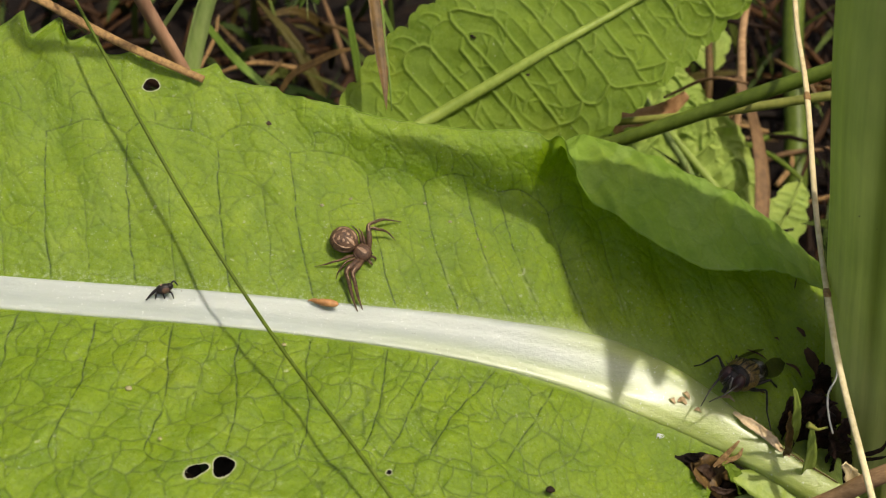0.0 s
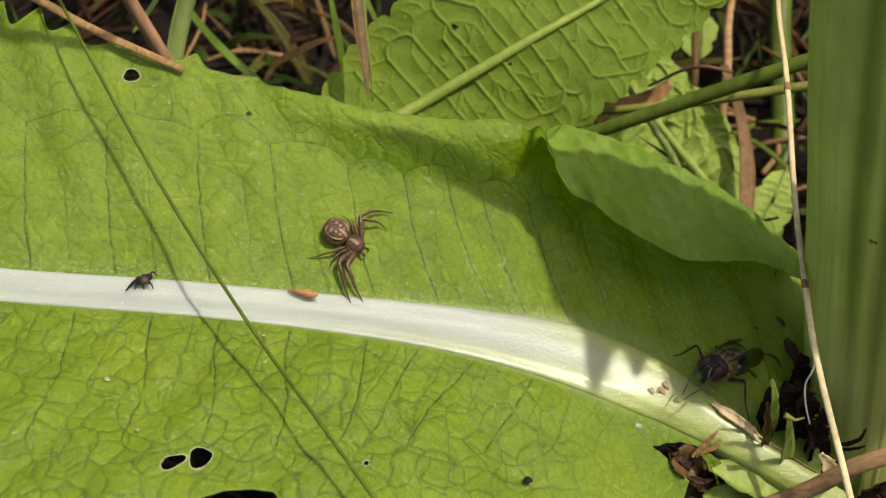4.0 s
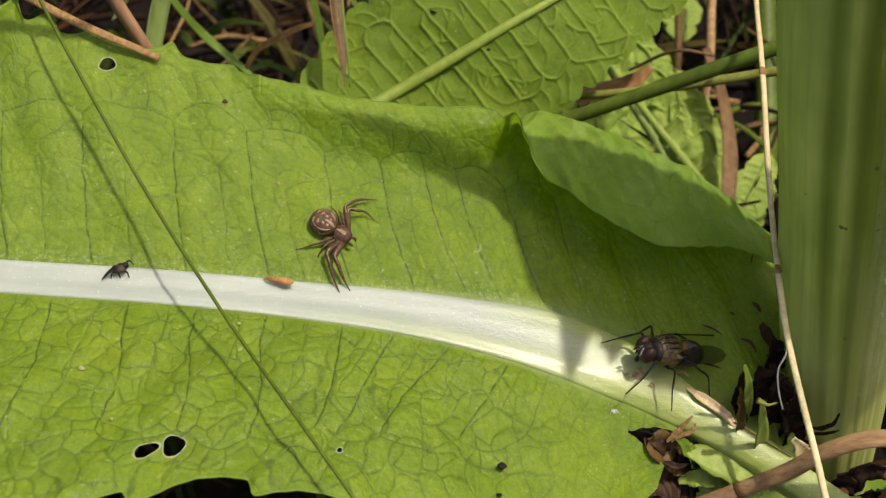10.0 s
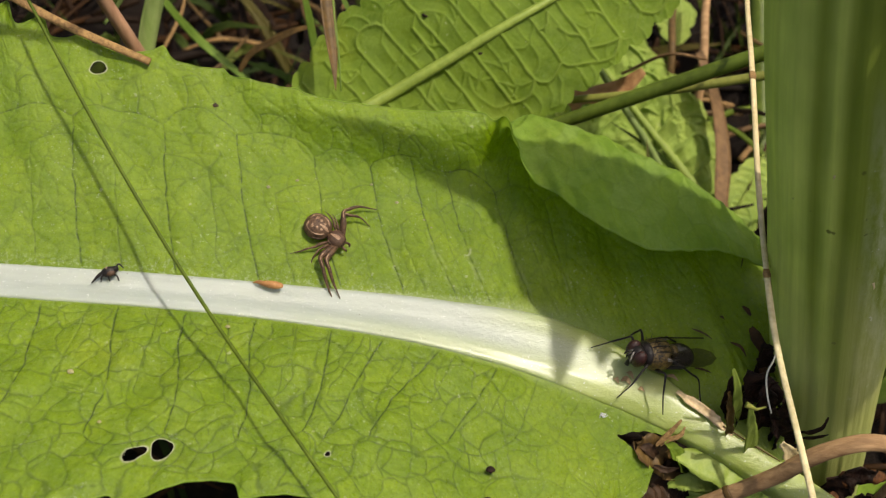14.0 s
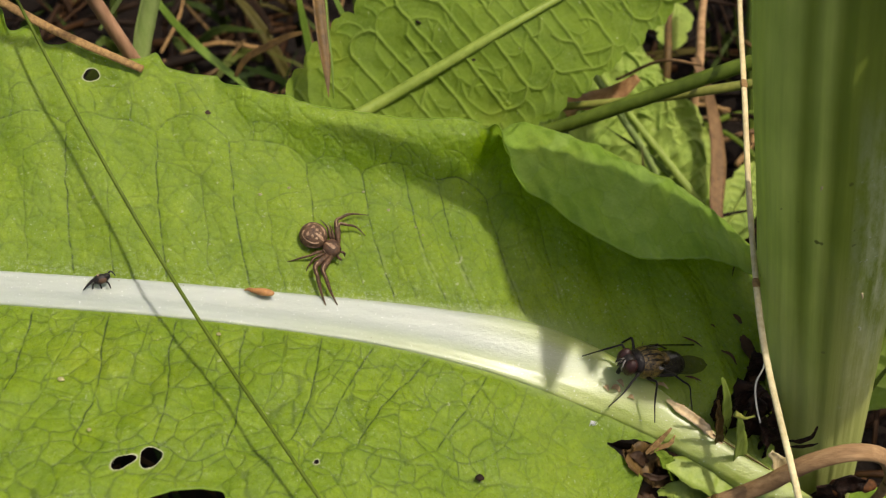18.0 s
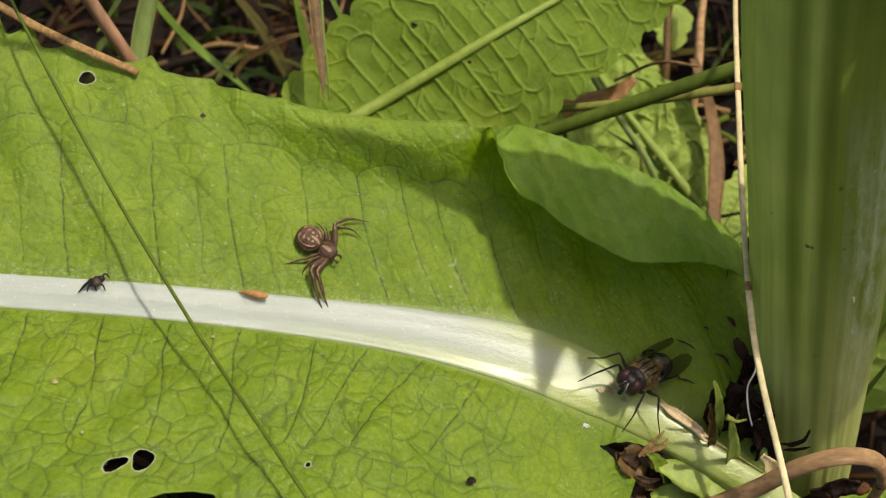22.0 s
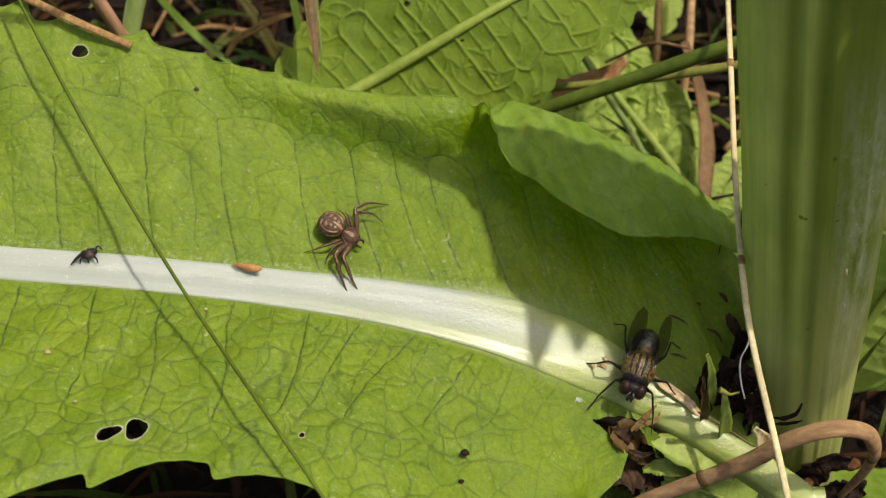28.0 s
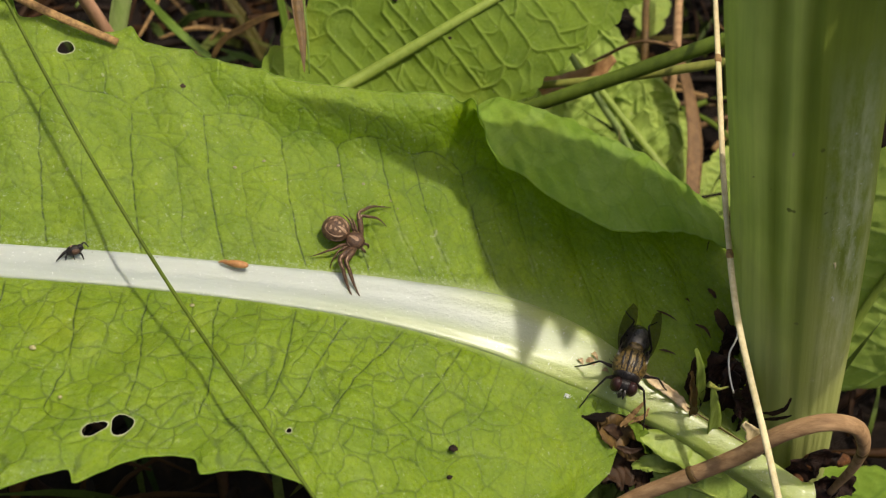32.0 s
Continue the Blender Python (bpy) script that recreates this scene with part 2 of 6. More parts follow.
def stem_skin():
    """Ribbed stem: streaks that run along it, waxen bloom with glare painted in, dark specks, a paler foot."""
    m = Mat("stem_skin", 0.5, 0.28)

    def along(per, detail, rough, squeeze):
        v = m.t.nodes.new("ShaderNodeCombineXYZ")
        m.link(m.attr("around"), v.inputs["X"])
        h = m.t.nodes.new("ShaderNodeMath")
        h.operation = "MULTIPLY"
        m.link(m.attr("height"), h.inputs[0])
        h.inputs[1].default_value = squeeze
        m.link(h.outputs[0], v.inputs["Z"])
        n = m.node("ShaderNodeTexNoise", Scale=per, Detail=detail, Roughness=rough)
        m.link(v.outputs["Vector"], n.inputs["Vector"])
        return n.outputs["Fac"]

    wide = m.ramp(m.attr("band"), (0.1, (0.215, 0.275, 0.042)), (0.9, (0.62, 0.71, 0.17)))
    fine = m.ramp(along(1.6, 5, 0.7, 0.025), (0.36, (0.80, 0.82, 0.76)), (0.64, (1.14, 1.12, 1.12)))
    c = m.mix(0.75, wide, fine, "MULTIPLY")
    slow = m.ramp(along(0.3, 3, 0.5, 0.5), (0.35, (0.75, 0.78, 0.7)), (0.65, (1.15, 1.12, 1.1)))
    c = m.mix(0.7, c, slow, "MULTIPLY")
    # Bloom and flakes also paint the whitish glare on the stem's right side.
    bloom = m.ramp(along(0.8, 6, 0.75, 0.3), (0.40, (0, 0, 0)), (0.60, (1, 1, 1)))
    c = m.mix(m.math("MULTIPLY", m.math("MULTIPLY", bloom, m.attr("painted_shine")), 0.85), c, (0.58, 0.63, 0.36))
    flake = m.ramp(m.noise(1.6, 3, 0.7), (0.66, (0, 0, 0)), (0.70, (1, 1, 1)))
    c = m.mix(m.math("MULTIPLY", flake, m.attr("painted_shine")), c, (0.78, 0.80, 0.70))
    spot = m.ramp(m.noise(0.55, 2), (0.735, (0, 0, 0)), (0.75, (1, 1, 1)))
    c = m.mix(m.math("MULTIPLY", spot, 0.8), c, (0.03, 0.025, 0.012))
    # The foot is paler, partly painted so against the dim light there.
    c = m.mix(m.attr("pale_foot"), c, (0.60, 0.60, 0.22))
    m.colour(c)
    m.bump(along(1.5, 5, 0.7, 0.03), 0.16, 0.9)
    m.b.inputs["Coat Weight"].default_value = 0.10
    m.b.inputs["Coat Roughness"].default_value = 0.2
    m.glow_through(0.25, (0.46, 0.56, 0.10))
    return m.m


def fibre(name, light, dark, rough=0.5, along=(1, 1, 0.06), mm=0.08, through_part=0.0, per=1.2):
    """Grass, straw and dry stalks: streaks along the piece's own z."""
    m = Mat(name, rough, 0.2)
    c = m.ramp(m.noise(per, 5, 0.65, along), (0.3, dark), (0.7, light))
    age = m.ramp(m.noise(0.12, 3), (0.4, (0.72, 0.70, 0.66)), (0.65, (1.08, 1.05, 1.0)))
    c = m.mix(0.8, c, age, "MULTIPLY")
    m.colour(c)
    m.bump(m.noise(per * 1.6, 4, 0.7, along), mm, 0.9)
    if through_part:
        m.glow_through(through_part, light)
    return m.m


RIB, STEM = rib_skin(), stem_skin()
GRASS = fibre("grass_skin", (0.17, 0.27, 0.045), (0.085, 0.16, 0.022), 0.4, through_part=0.2)
GRASS_PALE = fibre("pale_grass_skin", (0.34, 0.43, 0.16), (0.20, 0.30, 0.08), 0.4, through_part=0.2)
STALK = fibre("stalk_skin", (0.105, 0.15, 0.012), (0.06, 0.095, 0.007), 0.6)
GREEN_STEM = fibre("green_stem_skin", (0.105, 0.150, 0.020), (0.062, 0.095, 0.011), 0.42)
OLIVE = fibre("olive_stem_skin", (0.26, 0.27, 0.06), (0.15, 0.17, 0.035), 0.4)
STRAW = fibre("pale_straw_skin", (0.74, 0.63, 0.38), (0.50, 0.40, 0.20), 0.45)
RIB_GREEN = fibre("green_rib_skin", (0.28, 0.36, 0.075), (0.18, 0.26, 0.04), 0.42)
GREY_BROWN = fibre("grey_brown_skin", (0.21, 0.125, 0.055), (0.09, 0.05, 0.022), 0.6)
SHEATH = fibre("straw_sheath_skin", (0.78, 0.69, 0.43), (0.55, 0.47, 0.24), 0.5, per=2.0)
PAPER = fibre("torn_sheath_skin", (0.74, 0.60, 0.38), (0.50, 0.34, 0.17), 0.6, per=1.6)
TAN = fibre("tan_straw_skin", (0.42, 0.26, 0.10), (0.15, 0.085, 0.035), 0.55, mm=0.16, per=2.2)
BROWN = fibre("brown_blade_skin", (0.16, 0.095, 0.03), (0.055, 0.034, 0.012), 0.5)
DEAD = fibre("dead_leaf_skin", (0.060, 0.031, 0.014), (0.014, 0.008, 0.005), 0.6, (0.5, 1, 0.5), 0.2, per=0.9)
DRY = fibre("dry_petiole_skin", (0.52, 0.33, 0.17), (0.26, 0.15, 0.07), 0.6, (0.12, 1, 0.5), 0.15, per=2.0)
PINK = fibre("pink_stalk_skin", (0.46, 0.27, 0.17), (0.26, 0.14, 0.085), 0.5)
RUST = fibre("rusty_leaf_skin", (0.56, 0.32, 0.15), (0.26, 0.12, 0.055), 0.6)
HAIR = fibre("white_hair_skin", (0.80, 0.77, 0.68), (0.6, 0.56, 0.46), 0.4)


def scatter_skin(name, *colours, rough=0.6):
    m = Mat(name, rough, 0.1)
    n = len(colours) - 1
    c = m.ramp(m.island(), *[(i / n, col) for i, col in enumerate(colours)])
    c = m.mix(0.7, c, m.ramp(m.noise(0.9, 5, 0.7), (0.3, (0.5, 0.48, 0.45)), (0.7, (1.2, 1.15, 1.1))), "MULTIPLY")
    m.colour(c)
    m.bump(m.noise(2.0, 4, 0.7), 0.15, 0.9)
    return m.m


# Litter colours are very dark: the shade it lies in is painted in.
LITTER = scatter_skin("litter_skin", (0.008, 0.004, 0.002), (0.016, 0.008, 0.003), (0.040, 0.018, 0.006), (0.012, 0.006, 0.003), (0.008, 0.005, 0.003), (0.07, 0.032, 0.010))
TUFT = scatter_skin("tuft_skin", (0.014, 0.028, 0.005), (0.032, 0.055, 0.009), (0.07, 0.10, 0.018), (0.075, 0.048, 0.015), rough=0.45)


def soil_skin():
    m = Mat("soil_skin", 0.9, 0.2)
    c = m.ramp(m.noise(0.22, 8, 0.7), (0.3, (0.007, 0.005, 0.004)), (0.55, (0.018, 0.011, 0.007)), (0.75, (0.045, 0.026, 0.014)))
    m.colour(c)
    m.bump(m.noise(0.5, 8, 0.75), 2.0, 1.0)
    return m.m


SOIL = soil_skin()


def chitin(name, light, dark, rough=0.4, per=3.0, mm=0.05, spec=0.5):
    m = Mat(name, rough, spec)
    m.colour(m.ramp(m.noise(per, 5, 0.65), (0.35, dark), (0.65, light)))
    m.bump(m.noise(per * 2.5, 4, 0.7), mm, 0.8)
    return m.m


SPIDER_BROWN = chitin("spider_brown", (0.130, 0.072, 0.038), (0.034, 0.019, 0.012), 0.5, 4.0, spec=0.25)
SPIDER_TAN = chitin("spider_tan", (0.40, 0.27, 0.17), (0.17, 0.09, 0.05), 0.5, 4.0, spec=0.25)
SPIDER_DARK = chitin("spider_dark", (0.11, 0.058, 0.031), (0.034, 0.018, 0.011), 0.5, 4.0, spec=0.3)
FLY_BLACK = chitin("fly_black", (0.024, 0.019, 0.017), (0.006, 0.005, 0.005), 0.35, 3.0, spec=0.22)
FLY_GOLD = chitin("fly_gold", (0.22, 0.14, 0.035), (0.005, 0.004, 0.004), 0.34, 4.2, spec=0.5)
FLY_GREY = chitin("fly_grey", (0.10, 0.092, 0.08), (0.004, 0.004, 0.004), 0.16, 1.3, spec=0.5)
FLY_EYE = chitin("fly_eye", (0.038, 0.014, 0.012), (0.020, 0.008, 0.007), 0.35, 5.0, spec=0.3)
FLY_SILVER = chitin("fly_silver", (0.36, 0.33, 0.30), (0.07, 0.06, 0.055), 0.3, 5.0)
SEED = chitin("seed_husk", (0.46, 0.22, 0.07), (0.26, 0.11, 0.03), 0.5, 1.5, 0.1)
FLECK = chitin("flower_fleck", (0.42, 0.30, 0.15), (0.26, 0.16, 0.06), 0.6, 1.2, 0.1)
SMUDGE = chitin("red_brown_smudge", (0.085, 0.042, 0.018), (0.035, 0.020, 0.010), 0.6, 1.2, 0.15, spec=0.15)
SORE = chitin("leaf_sore", (0.40, 0.37, 0.18), (0.22, 0.20, 0.07), 0.5, 2.5, 0.1)
BUD = chitin("dead_bud_skin", (0.15, 0.06, 0.02), (0.02, 0.010, 0.006), 0.6, 0.9, 0.3, spec=0.12)
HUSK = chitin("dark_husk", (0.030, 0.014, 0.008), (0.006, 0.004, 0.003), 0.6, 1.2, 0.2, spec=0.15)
WEB = chitin("white_fluff", (0.85, 0.85, 0.83), (0.7, 0.7, 0.66), 0.6, 2.0, 0.05)


def wing_skin():
    m = Mat("fly_wing_film", 0.5, 0.05)
    c = m.mix(m.attr("vein"), (0.025, 0.022, 0.017), (0.010, 0.008, 0.006))
    m.colour(c)
    m.bump(m.noise(2.5, 3), 0.03, 0.6)
    tr = m.t.nodes.new("ShaderNodeBsdfTransparent")
    tr.inputs["Color"].default_value = (0.55, 0.52, 0.45, 1)
    mx = m.node("ShaderNodeMixShader", Fac=0.62)
    m.link(m.b.outputs[0], mx.inputs[1]).link(tr.outputs[0], mx.inputs[2]).link(mx.outputs[0], m.t.nodes["Material Output"].inputs["Surface"])
    return m.m


WING = wing_skin()


# ---- shape helpers (millimetres in, metres out) ----
def mesh_of(name, verts, faces, smooth=True):
    me = bpy.data.meshes.new(name)
    me.from_pydata([tuple(c * MM for c in v) for v in verts], [], faces)
    if smooth:
        me.polygons.foreach_set("use_smooth", [True] * len(me.polygons))
    me.update()
    return me


def part(name, me, material, parent=None, label=""):
    """Links a mesh (or a bmesh) as one object, under a thing or a part."""
    if isinstance(me, bmesh.types.BMesh):
        bm, me = me, bpy.data.meshes.new(name)
        bm.to_mesh(me)
        bm.free()
        me.polygons.foreach_set("use_smooth", [True] * len(me.polygons))
    if not me.materials:
        me.materials.append(material)
    ob = new(name, me)
    if parent:
        ob.parent = parent
    return tagged(ob, label)


def thing(name, place, label, category, group="", kind=""):
    ob = new(name)
    ob.location = tuple(c * MM for c in place)
    ob.empty_display_size = 0.002
    return tagged(ob, label, category, group, kind)


def spl(x, table):
    """A smooth curve through (x, value) pairs."""
    tx, ty = np.array(table, float).T
    m = np.gradient(ty, tx)
    x = np.clip(np.asarray(x, float), tx[0], tx[-1])
    i = np.clip(np.searchsorted(tx, x) - 1, 0, len(tx) - 2)
    h = tx[i + 1] - tx[i]
    t = (x - tx[i]) / h
    return ((2 * t**3 - 3 * t**2 + 1) * ty[i] + (t**3 - 2 * t**2 + t) * h * m[i]
            + (-2 * t**3 + 3 * t**2) * ty[i + 1] + (t**3 - t**2) * h * m[i + 1])


def smooth_line(points, n):
    """n points on a smooth line through the given ones."""
    p = np.array(points, float)
    d = np.r_[0, np.cumsum(np.linalg.norm(np.diff(p, axis=0), axis=1))]
    s = np.linspace(0, d[-1], n)
    return np.stack([spl(s, list(zip(d, p[:, k]))) for k in range(3)], -1)


def tube(points, radii, sides=10, n=40, flat=1.0, grooves=0, groove=0.0, face=None, ends=True, twist=0.0):
    """A tapered stalk along a smooth line. flat: thickness over width; face: the way its broad side looks."""
    line = smooth_line(points, n) if n else np.array(points, float)
    k = len(line)
    rad = spl(np.linspace(0, 1, k), list(zip(np.linspace(0, 1, len(radii)), radii))) if len(radii) > 1 else np.full(k, radii[0])
    way = np.gradient(line, axis=0)
    way /= np.linalg.norm(way, axis=1)[:, None] + 1e-12
    ref = np.array(face if face is not None else (0.31, -0.52, 0.8), float)
    side = np.cross(way, ref)
    side /= np.linalg.norm(side, axis=1)[:, None] + 1e-12
    up = np.cross(side, way)
    a = np.linspace(0, 2 * np.pi, sides, endpoint=False)
    r = 1 - groove * (0.5 + 0.5 * np.cos(a * grooves)) if grooves else np.ones(sides)
    tw = a[None] + twist * np.linspace(0, 1, k)[:, None]
    ring = line[:, None] + rad[:, None, None] * r[None, :, None] * (np.cos(tw)[..., None] * side[:, None] + flat * np.sin(tw)[..., None] * up[:, None])
    verts = ring.reshape(-1, 3).tolist()
    faces = [(i * sides + j, i * sides + (j + 1) % sides, (i + 1) * sides + (j + 1) % sides, (i + 1) * sides + j) for i in range(k - 1) for j in range(sides)]
    if ends:
        faces += [tuple(range(sides))[::-1], tuple((k - 1) * sides + j for j in range(sides))]
    return verts, faces


def blade_of_grass(points, width, n=36, fold=0.25, face=(0.1, -0.7, 0.7), tip=0.05, base=0.6):
    """A grass blade: two leaves of a shallow V with thickness, tapering to its tip."""
    line = smooth_line(points, n)
    way = np.gradient(line, axis=0)
    way /= np.linalg.norm(way, axis=1)[:, None]
    side = np.cross(way, np.array(face, float))
    side /= np.linalg.norm(side, axis=1)[:, None]
    up = np.cross(side, way)
    t = np.linspace(0, 1, n)
    w = width / 2 * spl(t, [(0, base), (0.3, 1), (0.7, 0.8), (1, tip)])
    cols = [(-1, fold), (-0.5, fold * 0.35), (0, 0), (0.5, fold * 0.35), (1, fold)]
    th = 0.12
    loop = [(c, h) for c, h in cols] + [(c * 0.97, h - th) for c, h in cols[::-1]]
    ring = np.stack([line + side * (w * c)[:, None] + up * (w * h)[:, None] for c, h in loop], 1)
    s = len(loop)
    faces = [(i * s + j, i * s + (j + 1) % s, (i + 1) * s + (j + 1) % s, (i + 1) * s + j) for i in range(n - 1) for j in range(s)]
    return ring.reshape(-1, 3).tolist(), faces + [tuple(range(s))[::-1], tuple((n - 1) * s + j for j in range(s))]


def cells(xs, qs, step, squash, seed, tint=False):
    """Distance to the borders of an irregular net of cells, over all points (x, q)."""
    rng = np.random.default_rng(seed)
    gx = np.arange(xs.min() - step, xs.max() + step, step)
    gq = np.arange(qs.min() - step * squash, qs.max() + step * squash, step * squash)
    px, pq = np.meshgrid(gx, gq, indexing="ij")
    px = px + rng.uniform(-0.46, 0.46, px.shape) * step
    pq = (pq + rng.uniform(-0.46, 0.46, pq.shape) * step * squash) / squash
    nx, nq = px.shape
    X, Q = xs.ravel(), qs.ravel() / squash
    ci = np.clip(((X - gx[0]) / step).round().astype(int), 0, nx - 1)
    cj = np.clip(((qs.ravel() - gq[0]) / (step * squash)).round().astype(int), 0, nq - 1)
    d1, d2 = np.full(X.shape, 1e9), np.full(X.shape, 1e9)
    shade, own = rng.uniform(0, 1, px.shape), np.zeros(X.shape)
    for di in (-2, -1, 0, 1, 2):
        for dj in (-2, -1, 0, 1, 2):
            i, j = np.clip(ci + di, 0, nx - 1), np.clip(cj + dj, 0, nq - 1)
            d = np.hypot(px[i, j] - X, pq[i, j] - Q)
            new2 = np.minimum(np.maximum(d, d1), d2)
            keep = d > d1 - 1e-9
            d2 = np.where(keep & (d < d1 + 1e-9), d2, new2)
            own = np.where(d < d1, shade[i, j], own)
            d1 = np.minimum(d, d1)
    if tint:
        return ((d2 - d1) / 2).reshape(xs.shape), own.reshape(xs.shape)
    return ((d2 - d1) / 2).reshape(xs.shape), d1.reshape(xs.shape)


def bowed(x, q):
    """Places shifted to and fro, so that the borders of cells run in curves."""
    return (x + 0.30 * np.sin(q * 1.3 + 0.8 * np.sin(x * 0.6)) + 0.05 * np.sin(q * 4.1 + x * 1.9),
            q + 0.30 * np.sin(x * 1.4 + 0.9 * np.sin(q * 0.5)) + 0.05 * np.sin(x * 4.6 - q * 2.2))


def sheet(name, grid, keep=None, attrs=None, mats=(), face_mat=None):
    """A mesh from a grid of points [i, j, xyz]; keep: which faces stay."""
    a, b, _ = grid.shape
    idx = np.arange(a * b).reshape(a, b)
    quads = np.stack([idx[:-1, :-1], idx[1:, :-1], idx[1:, 1:], idx[:-1, 1:]], -1).reshape(-1, 4)
    fm = face_mat.ravel() if face_mat is not None else None
    if keep is not None:
        quads = quads[keep.ravel()]
        fm = fm[keep.ravel()] if fm is not None else None
    me = bpy.data.meshes.new(name)
    me.vertices.add(a * b)
    me.vertices.foreach_set("co", (grid * MM).astype(np.float32).ravel())
    n = len(quads)
    me.loops.add(4 * n)
    me.loops.foreach_set("vertex_index", quads.astype(np.int32).ravel())
    me.polygons.add(n)
    me.polygons.foreach_set("loop_start", np.arange(0, 4 * n, 4, dtype=np.int32))
    for m in mats:
        me.materials.append(m)
    if fm is not None:
        me.polygons.foreach_set("material_index", fm.astype(np.int32))
    for key, values in (attrs or {}).items():
        at = me.attributes.new(key, "FLOAT", "POINT")
        at.data.foreach_set("value", values.astype(np.float32).ravel())
    me.update(calc_edges=True)
    me.polygons.foreach_set("use_smooth", np.ones(n, bool))
    me.validate()
    return me


def grain(shape, seed, mm, blur):
    """Fine uneven relief over a grid."""
    n = np.random.default_rng(seed).normal(0, 1, shape)
    for _ in range(blur):
        n = (n + np.roll(n, 1, 0) + np.roll(n, -1, 0) + np.roll(n, 1, 1) + np.roll(n, -1, 1)) / 5
    return n / n.std() * mm


def raised(grid, height):
    """Moves a grid of points along its normals."""
    n = np.cross(np.gradient(grid, axis=0), np.gradient(grid, axis=1))
    n /= np.linalg.norm(n, axis=-1, keepdims=True) + 1e-12
    return grid + n * height[..., None]


# ---- the ground ----
def ground():
    lin = np.r_[-60000, -5000, -800, np.linspace(-160, 200, 181), 900, 6000, 60000]
    gx, gy = np.meshgrid(lin, lin, indexing="ij")
    z = np.zeros_like(gx)
    for i in range(3, len(lin) - 3):
        for j in range(3, len(lin) - 3):
            v = Vector((lin[i] * 0.03, lin[j] * 0.03, 0.0))
            z[i, j] = 5 * noise.noise(v) + 2.5 * noise.noise(v * 3.1) + 1.2 * noise.noise(v * 8.3)
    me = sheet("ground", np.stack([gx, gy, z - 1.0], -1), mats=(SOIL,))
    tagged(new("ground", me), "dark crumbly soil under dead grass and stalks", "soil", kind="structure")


ground()

# ---- the great basal leaf ----
RIB_Y = [(-66, -2.8), (-38, -3.3), (-25, -3.1), (-13, -3.3), (1, -4.1), (10, -5.2), (17, -7.6), (24, -11.4), (30, -14.6), (36, -17.5)]
RIB_Z = [(-66, 43), (-30, 38.9), (-15, 37), (0, 35), (10, 33), (20, 30.6), (30, 27.2), (36, 24.4)]
SLOPE = [(-66, .42), (-21, .40), (-4, .31), (8, .33), (22, .36), (32, .36)]
FLAT = [(-66, 18), (-21, 17.6), (-16, 15.6), (-12, 14.3), (-8, 13.5), (-5, 13.3), (0, 13.9), (2, 14.7), (4.0, 16.0), (5.6, 18.4), (6.8, 20.4), (8.0, 21.3), (9.2, 21.4), (11, 21.1), (14, 20.4), (18, 20.3), (22, 21.1), (25, 21.4), (28, 21.1), (32, 20.4)]
BEND = [(-66, 6), (-16, 6), (-12, 4.6), (-8, 3.6), (-5, 3.0), (0, 2.5), (4.0, 2.0), (5.6, 1.6), (6.8, 1.4), (8.0, 1.5), (11, 2.0), (14, 2.5), (22, 2.4), (32, 1.8)]
CURL = [(-66, 0), (-20, 5), (-16, 27), (-12, 37), (-8, 40), (-5, 41), (0, 44), (2, 50), (4.0, 60), (5.6, 96), (6.8, 128), (8.0, 148), (11, 155), (16, 160), (32, 165)]
LIP = [(-66, 0), (-20, 0), (-16, 28), (-12, 40), (-8, 46), (-5, 48), (0, 50), (2, 50), (4.0, 48), (5.6, 32), (6.8, 8), (7.6, 0), (32, 0)]
WIDE = [(-66, 22), (-45, 24.5), (-38, 24.2), (-30, 23.6), (-24, 22.69), (-20, 22.08), (-16, 21.49), (-12, 21.09), (-8, 20.87), (-5, 20.93), (-2, 21.22), (0, 21.54), (2, 22.08), (4.0, 22.48), (5.6, 23.31), (6.8, 29.5), (8.0, 34.2), (9.2, 35.1), (11, 36.6), (14, 38.1), (18, 38.0), (22, 36.2), (25, 34.0), (28, 30.8), (32, 28)]
LOW_W = [(-66, 30.6), (-40, 28.6), (-29.6, 25.6), (-24, 22.9), (-20, 21.2), (-12, 21), (-5, 21.4), (5, 20.2), (12, 16.8), (16, 12.8), (18.5, 9.2), (20, 7.6), (22.5, 6.8)]
LOW_S = [(-66, .2), (-22, .18), (-9, .125), (4.4, -.1), (12, -.25), (19, -.5)]
RIB_W = [(-66, 1.5), (-38, 1.75), (-13, 2.0), (1, 2.5), (10, 2.95), (15, 2.75), (20, 2.05), (24, 1.55), (30, 1.35), (36, 1.35)]

UP_FADE = [(-66, 0.7), (-20, 0.8), (-5, 1.1), (6, 1.8), (12, 3.0), (20, 5.0), (32, 6.5)]
LOW_FADE = [(-66, 0.6), (-10, 0.7), (6, 1.0), (14, 1.8), (20, 2.0)]


def upper_place(x, q):
    """A place on the blade's upper half, x along the rib, q of blade away from it: flat, then curling up and over."""
    a, q0, r = np.arctan(spl(x, SLOPE)), spl(x, FLAT), spl(x, BEND)
    th = np.radians(np.maximum(spl(x, CURL), 0.5))
    s, arc, rest = np.clip(q, 0, q0), np.clip(q - q0, 0, r * th), np.maximum(q - q0 - r * th, 0)
    t = arc / r
    y = s * np.cos(a) + r * (np.sin(a + t) - np.sin(a)) + rest * np.cos(a + th)
    z = s * np.sin(a) + r * (np.cos(a) - np.cos(a + t)) + rest * np.sin(a + th)
    return np.stack([x + 0 * y, spl(x, RIB_Y) + y, spl(x, RIB_Z) + z], -1), np.degrees(a + t)


